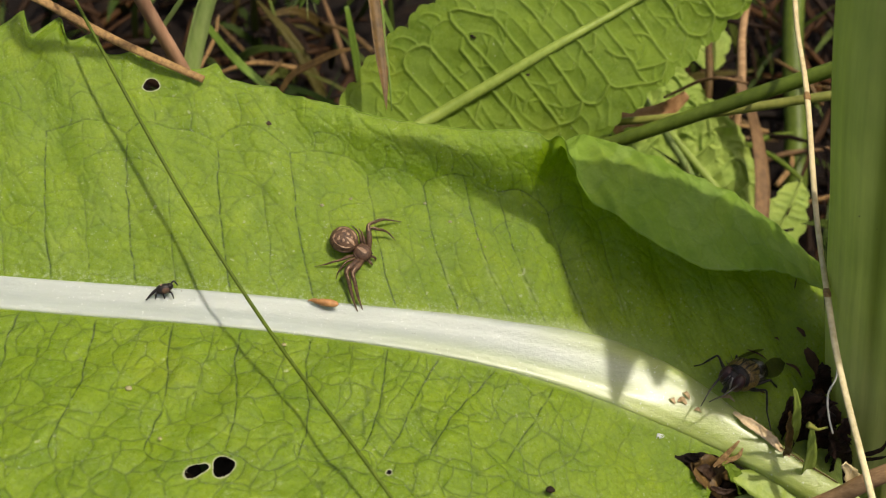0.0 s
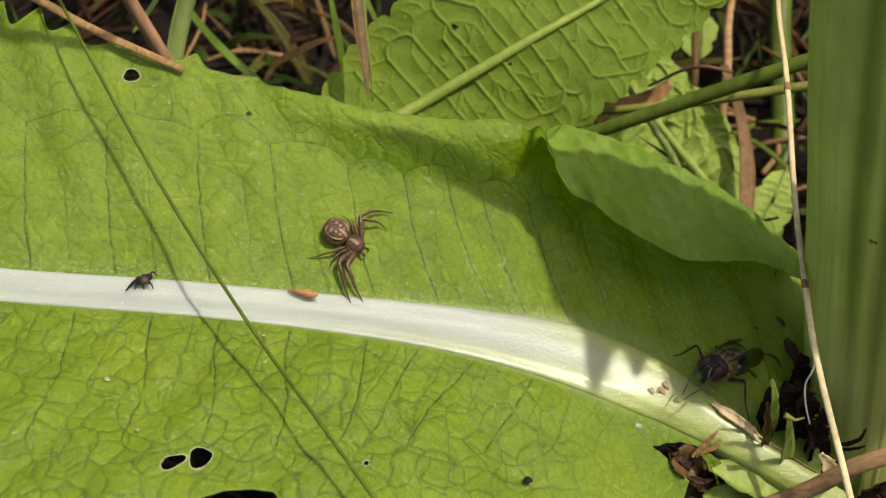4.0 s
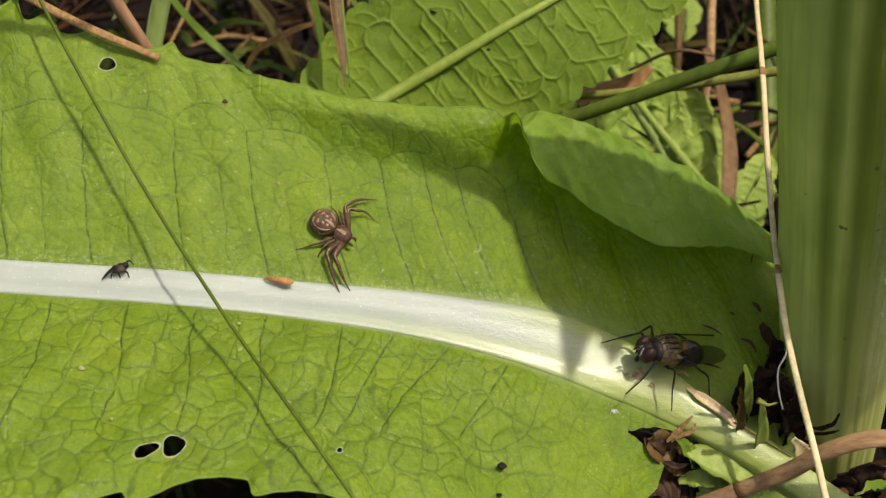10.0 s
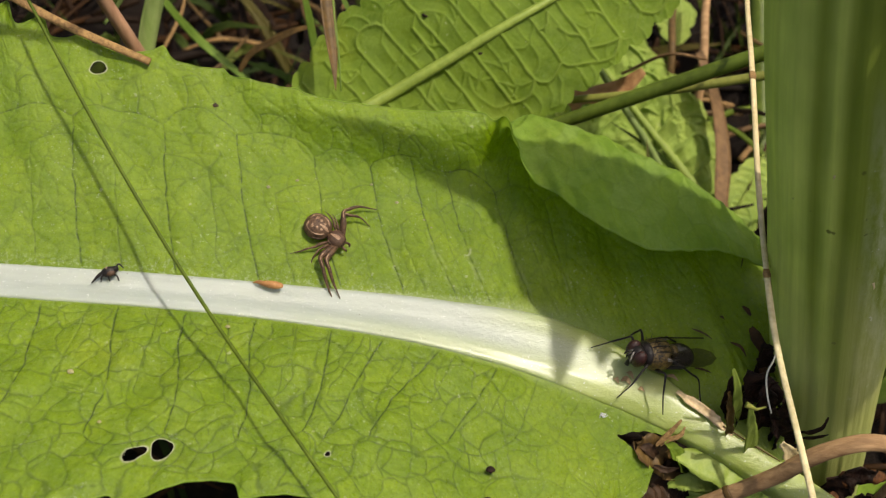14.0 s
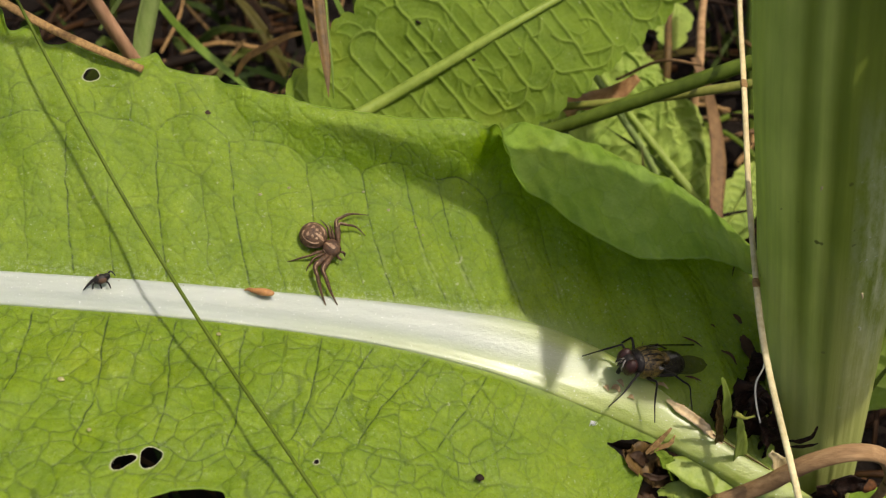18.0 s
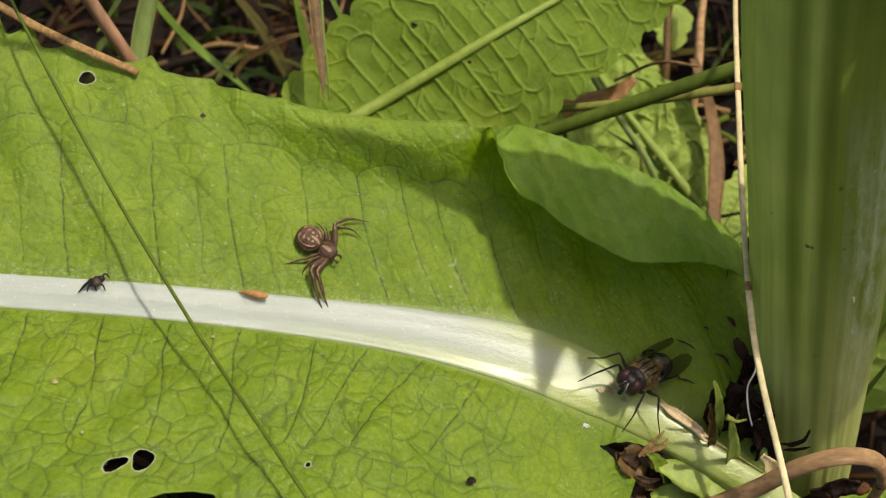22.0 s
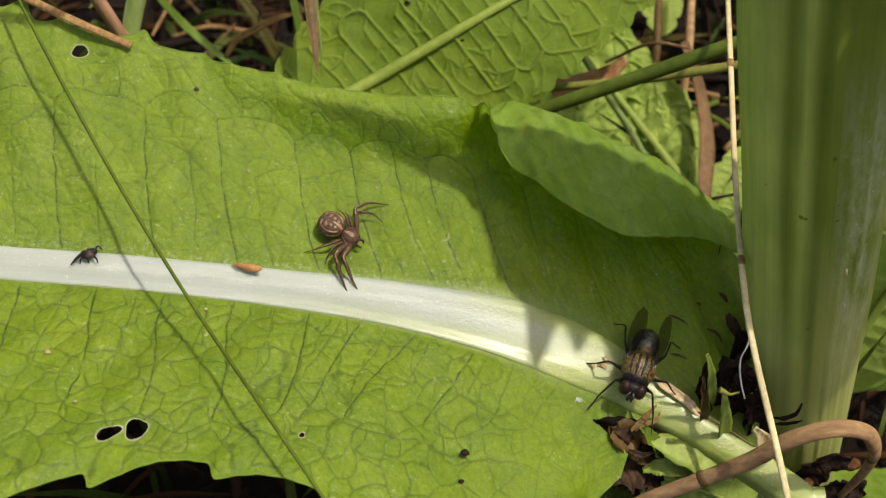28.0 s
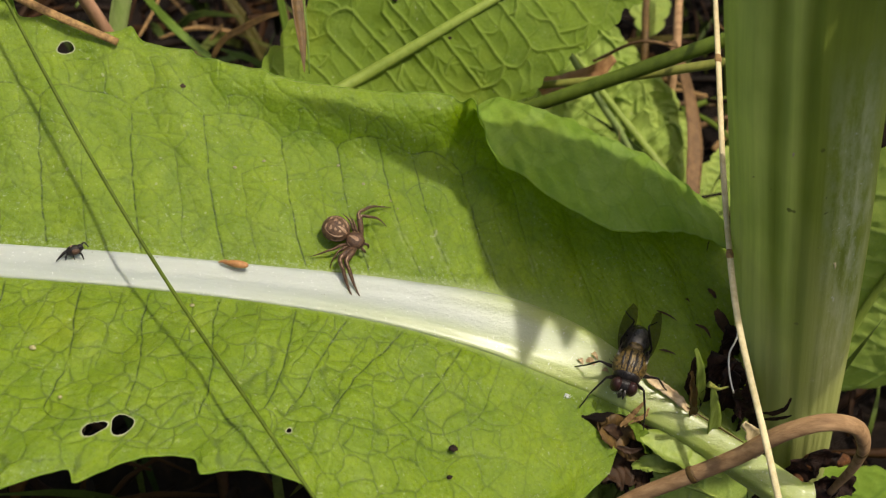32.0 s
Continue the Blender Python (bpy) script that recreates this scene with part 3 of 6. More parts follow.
def lower_place(x, q):
    k = spl(x, LOW_S)
    n = np.sqrt(1 + k * k)
    return np.stack([x + 0 * q, spl(x, RIB_Y) - q / n, spl(x, RIB_Z) + k * q / n], -1)


def leaf_z(x, y):
    """Height of the blade's flat part."""
    ry, rz = float(spl(x, RIB_Y)), float(spl(x, RIB_Z))
    return rz + float(spl(x, SLOPE)) * (y - ry) if y > ry else rz + float(spl(x, LOW_S)) * (ry - y)


def tooth(x, at, high, left, right):
    d = x - at
    return high * np.exp(-np.where(d < 0, -d / left, d / right) ** 1.5)


def wander(points, size, seed, step=0.45):
    """A line through the given (x, q) places, resampled, that wanders a little to both sides."""
    p = np.array(points, float)
    d = np.r_[0, np.cumsum(np.hypot(*np.diff(p, axis=0).T))]
    t = np.linspace(0, d[-1], max(4, int(d[-1] / step)))
    line = np.stack([spl(t, list(zip(d, p[:, k]))) for k in (0, 1)], -1) if len(p) > 2 else np.stack([np.interp(t, d, p[:, k]) for k in (0, 1)], -1)
    rng = np.random.default_rng(seed)
    kink = rng.normal(0, 1, (len(t), 2))
    for _ in range(2):
        kink[1:-1] = (kink[:-2] + kink[1:-1] * 2 + kink[2:]) / 4
    ease = np.clip(np.minimum(t, d[-1] - t) / 0.8, 0, 1)[:, None]
    return line + kink * size * ease


def side_veins(roots, drift, fork, widest, seed, links, lowest=1.2):
    """The net of one half of the blade as lines of (x, q): strong side veins that fork and join in arches near the margin,
    weaker ones between them, and links across. Each with its width and its strength."""
    rng = np.random.default_rng(seed)
    lines, ways = [], []
    run = lambda r, q: r + drift(r, q)
    tops = []
    for n, r in enumerate(roots):
        top = fork(r) + rng.uniform(-1.3, 0.9)
        qs = np.linspace(lowest, top, 12)
        lines.append((wander([(run(r, q), q) for q in qs], 0.13, seed * 100 + n), 0.095, 1.0))
        ways.append((r, top, True))
        tops.append((run(r, top), top))
    for n, (r, r2) in enumerate(zip(roots, roots[1:])):
        mid = r + (r2 - r) * rng.uniform(0.42, 0.58)
        top = fork(mid) * rng.uniform(0.55, 0.8)
        qs = np.linspace(lowest, top, 9)
        lines.append((wander([(run(mid, q), q) for q in qs], 0.15, seed * 100 + 40 + n), 0.08, rng.uniform(0.45, 0.75)))
        ways.append((mid, top, False))
        # the weaker vein bends over to a strong one at its end
        aim, lift = (r, rng.uniform(0.6, 1.6)) if rng.random() < 0.5 else (r2, rng.uniform(0.6, 1.6))
        end = min(top + lift, fork(aim) - 0.4)
        lines.append((wander([(run(mid, top), top), (run((mid * 1.2 + aim) / 2.2, top), top + lift * 0.75), (run(aim, end), end)], 0.08, seed * 100 + 70 + n), 0.085, 0.5))
        # the arch between two forks, and what leaves it for the margin
        (xa, qa), (xb, qb) = tops[n], tops[n + 1]
        rise, skew = min(0.30 * (xb - xa), 2.3) * rng.uniform(0.35, 1.2), rng.uniform(0.4, 1.5)
        arch = [(xa + (xb - xa) * k, qa + (qb - qa) * k + rise * math.sin(math.pi * k**skew) ** 0.85) for k in (0, 0.12, 0.3, 0.5, 0.7, 0.88, 1)]
        lines.append((wander(arch, 0.22, seed * 100 + 200 + n, 0.6), 0.085, rng.uniform(0.55, 0.9)))
        outer = []
        for k in (2, 4):
            x0, q0 = arch[k]
            far = widest((x0 + xa) / 2) - 0.5
            if far > q0 + 0.7:
                tip = (x0 + rng.uniform(-1.4, 0.3), min(far, q0 + rng.uniform(1.6, 3.0)))
                lines.append((wander([(x0, q0), ((x0 * 2 + tip[0]) / 3 + 0.2, (q0 + tip[1]) / 2), tip], 0.08, seed * 100 + 300 + 9 * n + k), 0.085, 0.6))
                outer.append(tip)
        if len(outer) == 2:
            (x1, q1), (x2, q2) = outer
            lines.append((wander([(x1, q1), ((x1 + x2) / 2, max(q1, q2) + 0.25), (x2, q2)], 0.08, seed * 100 + 400 + n), 0.08, 0.5))
    ways.sort()
    for n, (r, top, strong) in enumerate(ways[:-1]):
        for m in (n + 1, n + 2):
            if m >= len(ways):
                continue
            r2, top2, strong2 = ways[m]
            low = lowest + 1.2 if m == n + 1 else (ways[n + 1][1] + 1.4 if strong and strong2 else 99)
            high, q = min(top, top2) - 0.3, low + rng.uniform(0, 1.8)
            while q < high:
                to = min(max(q + rng.uniform(-1.9, 2.2), lowest + 0.5), top2)
                a, b = (run(r, q), q), (run(r2, to), to)
                bow = rng.uniform(-0.5, 0.9)
                lines.append((wander([a, ((a[0] + b[0]) / 2, (q + to) / 2 + bow), b], 0.16, rng.integers(1 << 30)), 0.10, links * rng.uniform(0.45, 1)))
                if rng.random() < 0.55:      # a twig from the link
                    c = ((a[0] + b[0]) / 2, (q + to) / 2 + bow)
                    lines.append((wander([c, (c[0] + rng.uniform(-0.8, 0.5), c[1] + rng.uniform(0.8, 1.7))], 0.12, rng.integers(1 << 30)), 0.09, links * rng.uniform(0.4, 0.9)))
                q += rng.uniform(2.2, 4.6)
    return lines


def drawn(xs, x, q, lines):
    """How strongly each grid point lies on a line, and its distance to the strong ones and to any."""
    on, strong, near = np.zeros(x.shape), np.full(x.shape, 9.0), np.full(x.shape, 9.0)
    for pts, width, weight in lines:
        total = len(pts) - 1
        for k, (a, b) in enumerate(zip(pts[:-1], pts[1:])):
            i0, i1 = np.searchsorted(xs, (min(a[0], b[0]) - 1.8, max(a[0], b[0]) + 1.8))
            if i1 <= i0:
                continue
            sx, sq = x[i0:i1] - a[0], q[i0:i1] - a[1]
            d = b - a
            t = np.clip((sx * d[0] + sq * d[1]) / (d @ d + 1e-12), 0, 1)
            dist = np.hypot(sx - t * d[0], sq - t * d[1])
            w = width * (1.12 - 0.35 * k / total)
            on[i0:i1] = np.maximum(on[i0:i1], weight * np.clip(1.25 - dist / w, 0, 1))
            near[i0:i1] = np.minimum(near[i0:i1], dist)
            if weight > 0.7:
                strong[i0:i1] = np.minimum(strong[i0:i1], dist)
    return on, strong, near


def pinched(x, q, holes):
    """Rings of vertices drawn to the rims of the holes; says which lie inside, and how near to a rim."""
    inside, rim = np.zeros(x.shape, bool), np.zeros(x.shape)
    for hx, hq, rx, rq, turn in holes:
        c, s = math.cos(turn), math.sin(turn)
        u, w = ((x - hx) * c + (q - hq) * s) / rx, (-(x - hx) * s + (q - hq) * c) / rq
        ang = np.arctan2(w, u)
        rho = np.hypot(u, w) / (1 + 0.10 * np.sin(2 * ang + hx) + 0.08 * np.sin(3 * ang + hq))
        inside |= rho < 0.72
        edge = (rho >= 0.72) & (rho < 1)
        f = np.where(edge, 1 / np.maximum(rho, 0.1), 1)
        du, dw = u * f - u, w * f - w
        x = x + (du * rx * c - dw * rq * s)
        q = q + (du * rx * s + dw * rq * c)
        rim = np.maximum(rim, np.clip(1 - (rho - 1) * min(rx, rq) / 0.115, 0, 1) * (rho > 0.7))
    return x, q, inside, rim


def great_leaf():
    leaf = thing("basal_leaf", (0, 0, 0), "large glossy green leaf with broad white midrib and curled margin", "leaf")
    rng = np.random.default_rng(3)
    # upper half of the blade
    xs = np.arange(-62, 31.6, 0.08)
    v = np.linspace(0, 1, 310)
    x, vv = np.meshgrid(xs, v, indexing="ij")
    w = spl(x, WIDE) + 0.06 * np.sin(x * 0.7) + 0.03 * np.sin(x * 3.1 + 1)
    for at, high, left, right in ((-20.7, 0.7, 1.6, 0.35), (-26.4, 1.3, 1.2, 0.6), (-33.6, 0.9, 1.5, 0.4), (-37.6, 2.2, 2.4, 0.5), (-41.0, 2.8, 2.2, 0.5),
                                  (-44.5, 3.0, 2.4, 0.5), (-49.5, 3.0, 3.0, 0.6), (-55, 3.0, 3.0, 0.6), (-13.5, 0.25, 1.0, 0.4)):
        w = w + tooth(x, at, high, left, right)
    q = vv * w
    x2, q2, gone, rim = pinched(x, q, [(-32.2, 21.6, 0.78, 0.62, 0.1)])
    g, ang = upper_place(x2, q2)
    # where the margin stands up it rolls outward again at its lip
    end = spl(x, FLAT) + spl(x, BEND) * np.radians(np.maximum(spl(x, CURL), 0.5))
    lip = spl(x, LIP) * np.clip((q - (w - 2.9)) / 2.4, 0, 1) ** 1.5
    ang = ang - lip
    dq = (w / (len(v) - 1))
    run = np.stack([np.cumsum(np.cos(np.radians(ang)) * dq, 1), np.cumsum(np.sin(np.radians(ang)) * dq, 1)], -1)
    run = run - run[:, :1]
    curled = np.stack([x, spl(x, RIB_Y) + run[..., 0], spl(x, RIB_Z) + run[..., 1]], -1)
    g = np.where((q > spl(x, FLAT) - 0.5)[..., None] & (x > -18)[..., None], curled, g)
    ease = [(-66, 0.25), (-32, 0.27), (-23, 0.29), (-15.5, 0.40), (-8, 0.46), (-2, 0.55), (3.5, 0.70), (14, 0.70), (34, 0.55)]
    roots = [-62.5, -54.6, -46.8, -39.0, -31.6, -23.3, -15.6, -8.0, -2.0, 3.4, 6.8, 11.2, 15.8, 20.5, 25.5, 31.0]
    lines = side_veins(roots, lambda r, q: -float(spl(r, ease)) * q / (1 + q / 20), lambda r: float(spl(r, [(-62, 18), (-39, 16.8), (-31, 17.6), (-23, 17.0), (-15, 16.6), (-8, 16.4), (3, 15.6), (31, 15)])),
                       lambda at: float(spl(at, WIDE)), 5, 0.34)
    on, d_big, d_any = drawn(xs, x2, q2, lines)
    bow_x, bow_q = bowed(x2, q2)
    d_net, d_mid = cells(bow_x + 0.32 * q2, bow_q, 2.2, 1.3, 5, True)
    on, d_any = np.maximum(on, 0.30 * np.clip(1.25 - d_net / 0.085, 0, 1) * np.clip((q2 - 2) / 3, 0, 1)), np.minimum(d_any, d_net)
    line = lambda d, wide: np.clip(1 - d / wide, 0, 1)
    # Shade is put into the vein colour: veins fade out towards the stem.
    vein = on * np.clip((w - q2) / 0.8, 0, 1) * np.clip(0.78 + grain(x.shape, 8, 0.32, 9), 0.15, 1.0) * np.where(ang > 97, 0.8, np.clip((15 - x2) / 7, 0.12, 1))
    curl = np.clip((x2 + 17) / 5, 0, 1) * np.clip((q2 - spl(x2, FLAT) + 6) / 3, 0, 1)
    wave = (0.35 * np.sin(x2 * 0.45 + 1) * np.sin(q2 * 0.32) + 0.16 * np.sin(x2 * 1.12 + q2 * 0.4)) * (1 - 0.9 * curl)
    dome = 0.055 * np.clip(d_any / 0.4, 0, 1) + 0.11 * np.clip(d_big / 1.6, 0, 1) + 0.03 * d_mid * (1 - curl)
    edge_of_rib = np.clip((q2 - spl(x2, RIB_W)) / 1.6, 0, 1)
    high = (wave * np.clip(q2 / 8, 0, 1) + dome) * np.clip((w - q2) / 1.5, 0.2, 1) * edge_of_rib - 0.05 * vein
    flap = np.clip((ang - 110) / 25, 0, 1) * np.clip((x2 - 6) / 1.5, 0, 1)
    high = high + flap * (0.22 * np.sin(x2 * 1.3 + 0.5 * q2) * np.sin(q2 * 0.9 + 0.4 * x2) + 0.12 * np.sin(x2 * 2.9 - q2 * 1.1) + 0.25 * np.clip(d_big / 1.2, 0, 1))
    high = high - 0.5 * np.clip((spl(x2, RIB_W) - 0.35 - q2) / 0.6, 0, 1) + grain(x.shape, 1, 0.006, 2) + grain(x.shape, 2, 0.014, 12)
    g = raised(g, high)
    keep = ~(gone[:-1, :-1] | gone[1:, :-1] | gone[1:, 1:] | gone[:-1, 1:])
    under = ((ang > 97) & (x > 3.8))[:-1, :-1].astype(int)
    foot = np.clip((q2 - 3.2) / 1.5, 0, 1) * np.clip((9.5 - q2) / 2.5, 0, 1) * np.clip((x2 + 7) / 5, 0, 1) * np.clip((15 - x2) / 3, 0, 1)      # pale flanks of the vein feet, with their glint painted in
    rim = np.maximum(rim, 0.22 * line(np.abs(d_big - 0.22), 0.20) * foot * np.clip(0.6 + grain(x.shape, 12, 0.5, 14), 0, 1))
    vein = vein * (1 - 0.35 * foot) * np.where((ang > 97) & (x > 3.8), 0.9, 1.0) * np.clip((q2 - spl(x2, RIB_W)) / 0.8, 0, 1)
    pale = np.clip(1 - (q2 - spl(x2, RIB_W) + 0.45) / spl(x2, UP_FADE), 0, 1) ** 1.6
    edge = np.clip(1 - (w - q2) / 0.16, 0, 1) * 0.35
    part("upper_blade", sheet("upper_blade", g, keep, {"vein": np.clip(vein, 0, 1), "rim": np.maximum(rim, edge), "tint": d_mid, "pale": pale, "stalkward": np.clip((x2 - 4) / 12, 0, 1), "glint_zone": np.clip(1 - (q2 - spl(x2, RIB_W)) / 4.5, 0, 1) ** 2 * np.clip((14 - x2) / 8, 0, 1)}, (LEAF_TOP, LEAF_UNDER), under), None, leaf)
    part("upper_margin", mesh_of("upper_margin", *tube(g[::3, -1], [0.07], 6, 0)), LEAF_UNDER, leaf)

    # lower half
    xs = np.arange(-62, 22.4, 0.068)
    v = np.linspace(0, 1, 250)
    x, vv = np.meshgrid(xs, v, indexing="ij")
    w = spl(x, LOW_W) + 0.06 * np.sin(x * 0.8) + 0.03 * np.sin(x * 3.3)
    for at, high, left, right in ((-24.4, 1.7, 0.35, 2.6), (-15.4, 1.5, 0.25, 2.2), (-33, 1.6, 0.4, 3), (-6.5, 0.8, 0.4, 3), (-43, 2, 0.4, 3), (2.5, 0.8, 0.5, 3)):
        w = w + tooth(x, at, high, left, right)
    q = vv * w
    x2, q2, gone, rim = pinched(x, q, [(-22.0, 18.2, 1.06, 0.84, -1.0), (-24.0, 19.1, 1.04, 0.56, -0.85), (-9.0, 16.2, 0.26, 0.18, -0.8)])
    g = lower_place(x2, q2)
    ease = [(-66, 0.06), (-34, -0.04), (-28, 0.0), (-16, -0.02), (-9, -0.16), (-4.2, -0.40), (0.6, -0.50), (6.3, -0.43), (14, -0.42), (20, -0.3)]
    roots = [-61.0, -54.3, -47.6, -41.0, -34.4, -28.0, -22.3, -16.0, -8.8, -3.6, 1.0, 6.3, 10.6, 14.4, 18.5]
    lines = side_veins(roots, lambda r, q: float(spl(r, ease)) * q + 0.35 * math.sin(q * 0.4 + r), lambda r: float(spl(r, [(-66, 19), (-34, 17.5), (-28, 16.5), (-16, 15.6), (-9, 15.5), (1, 14.5), (8, 12.5), (14, 8.5), (19, 5)])),
                       lambda at: float(spl(at, LOW_W)), 9, 0.42)
    on, d_big, d_any = drawn(xs, x2, q2, lines)
    bow_x, bow_q = bowed(x2, q2)
    d_net, d_mid = cells(bow_x + 0.12 * q2, bow_q, 2.3, 1.35, 9, True)
    on, d_any = np.maximum(on, 0.55 * np.clip(1.25 - d_net / 0.085, 0, 1)), np.minimum(d_any, d_net)
    vein = on * np.clip((w - q2) / 0.8, 0, 1) * np.clip(0.92 + grain(x.shape, 8, 0.28, 9), 0.3, 1.0) * np.clip((14 - x2) / 10, 0.4, 1) * np.clip((q2 - spl(x2, RIB_W)) / 0.8, 0, 1)
    wave = 0.4 * np.sin(x2 * 0.4) * np.sin(q2 * 0.35) + 0.15 * np.sin(x2 * 1.05 + q2 * 0.5)
    dome = 0.065 * np.clip(d_any / 0.40, 0, 1) + 0.10 * np.clip(d_big / 1.5, 0, 1) + 0.03 * d_mid
    high = (wave * np.clip(q2 / 8, 0, 1) + dome) * np.clip((w - q2) / 1.5, 0.2, 1) * np.clip((q2 - spl(x2, RIB_W)) / 1.2, 0, 1) - 0.05 * vein
    high = high - 0.5 * np.clip((spl(x2, RIB_W) - 0.35 - q2) / 0.6, 0, 1) + grain(x.shape, 3, 0.006, 2) + grain(x.shape, 4, 0.014, 12)
    pale = np.clip(1 - (q2 - spl(x2, RIB_W) + 0.35) / spl(x2, LOW_FADE), 0, 1) ** 1.6
    g = raised(g, -high)
    # the notch beside the stalk, between the blunt end of the blade and a narrow wing along the stalk
    wing_w = np.interp(x2, (16.1, 17.7, 19.0, 20.5, 22.3), (5.4, 4.2, 3.4, 2.9, 1.6)) + 0.05 * np.sin(x2 * 5)
    end = (q2 > 5.4 + (x2 - 16.1) * 0.34 + 0.06 * np.sin(x2 * 4)) & (x2 < 19.4 - 0.28 * (q2 - 6.4))
    gone |= (x2 > 16.1) & (q2 > wing_w) & ~end
    keep = ~(gone[:-1, :-1] | gone[1:, :-1] | gone[1:, 1:] | gone[:-1, 1:])
    edge = np.clip(1 - (w - q2) / 0.16, 0, 1) * 0.5
    part("lower_blade", sheet("lower_blade", g, keep, {"vein": np.clip(vein, 0, 1), "rim": np.maximum(rim, edge), "tint": d_mid, "pale": pale, "stalkward": np.clip((x2 - 4) / 12, 0, 1), "glint_zone": 0.25 * np.clip((14 - x2) / 8, 0, 1)}, (LEAF_TOP,)), None, leaf)
    part("lower_margin", mesh_of("lower_margin", *tube(g[xs < 18.5][::3, -1], [0.07], 6, 0)), LEAF_UNDER, leaf)

    # midrib and petiole: a broad, shallow ridge above, rounded below
    xs = np.arange(-62, 37.5, 0.3)
    a = np.linspace(0, 2 * np.pi, 49)
    xg, ag = np.meshgrid(xs, a, indexing="ij")
    half = spl(xg, RIB_W)
    thin = np.where(np.sin(ag) > 0, 0.42 + 0.02 * np.clip(xg - 10, 0, 30), 0.9 + 0.02 * np.clip(xg + 20, 0, 60))
    k = np.sign(np.cos(ag)) * np.abs(np.cos(ag)) ** 0.8
    ridge = 0.018 * np.sin(k * 9) + 0.012 * np.sin(k * 19 + xg * 0.05)
    tilt = np.where(k > 0, spl(xg, SLOPE) * 0.8, -spl(xg, LOW_S) * 0.8)
    bend = np.gradient(spl(xs, RIB_Y), xs)[:, None] + 0 * ag
    y = spl(xg, RIB_Y) + half * k / np.sqrt(1 + bend**2)
    xx = xg - half * k * bend / np.sqrt(1 + bend**2)
    z = spl(xg, RIB_Z) + 0.05 + thin * (np.abs(np.sin(ag)) ** 0.7 * np.sign(np.sin(ag))) + ridge * (np.sin(ag) > 0) + half * k * tilt
    flank = np.clip((xg - 2) / 10, 0, 1) * np.clip(k * 1.3 + 0.2, 0, 1) ** 1.2 * 0.95
    groove = np.clip((xg + 16) / 24, 0, 1) * np.clip(-k * 1.7 - 0.25, 0, 1) * 0.75
    rim_green = np.clip((np.abs(k) - 0.86) * 5, 0, 1) * 0.45
    green = np.clip(np.maximum.reduce([np.clip((xg - 6) / 13, 0, 1) * 0.95 + groove * 0.6, flank, groove, rim_green]), 0, 1)
    part("midrib", sheet("midrib", np.stack([xx, y, z], -1), attrs={"green": green}, mats=(RIB,)), None, leaf, "broad white fleshy midrib")
    return leaf


great_leaf()

# ---- the main stem ----
STEM_X = [(-4, 39.5), (20, 37.4), (46, 34.2), (65, 31.6), (90, 28.4), (140, 22)]
STEM_Y = [(-4, -8), (20, -6.3), (46, -2.4), (65, 0.4), (90, 3.6), (140, 10)]
STEM_R = [(-4, 4.3), (15, 4.4), (25, 4.9), (46, 5.9), (65, 6.5), (90, 6.8), (140, 6.5)]


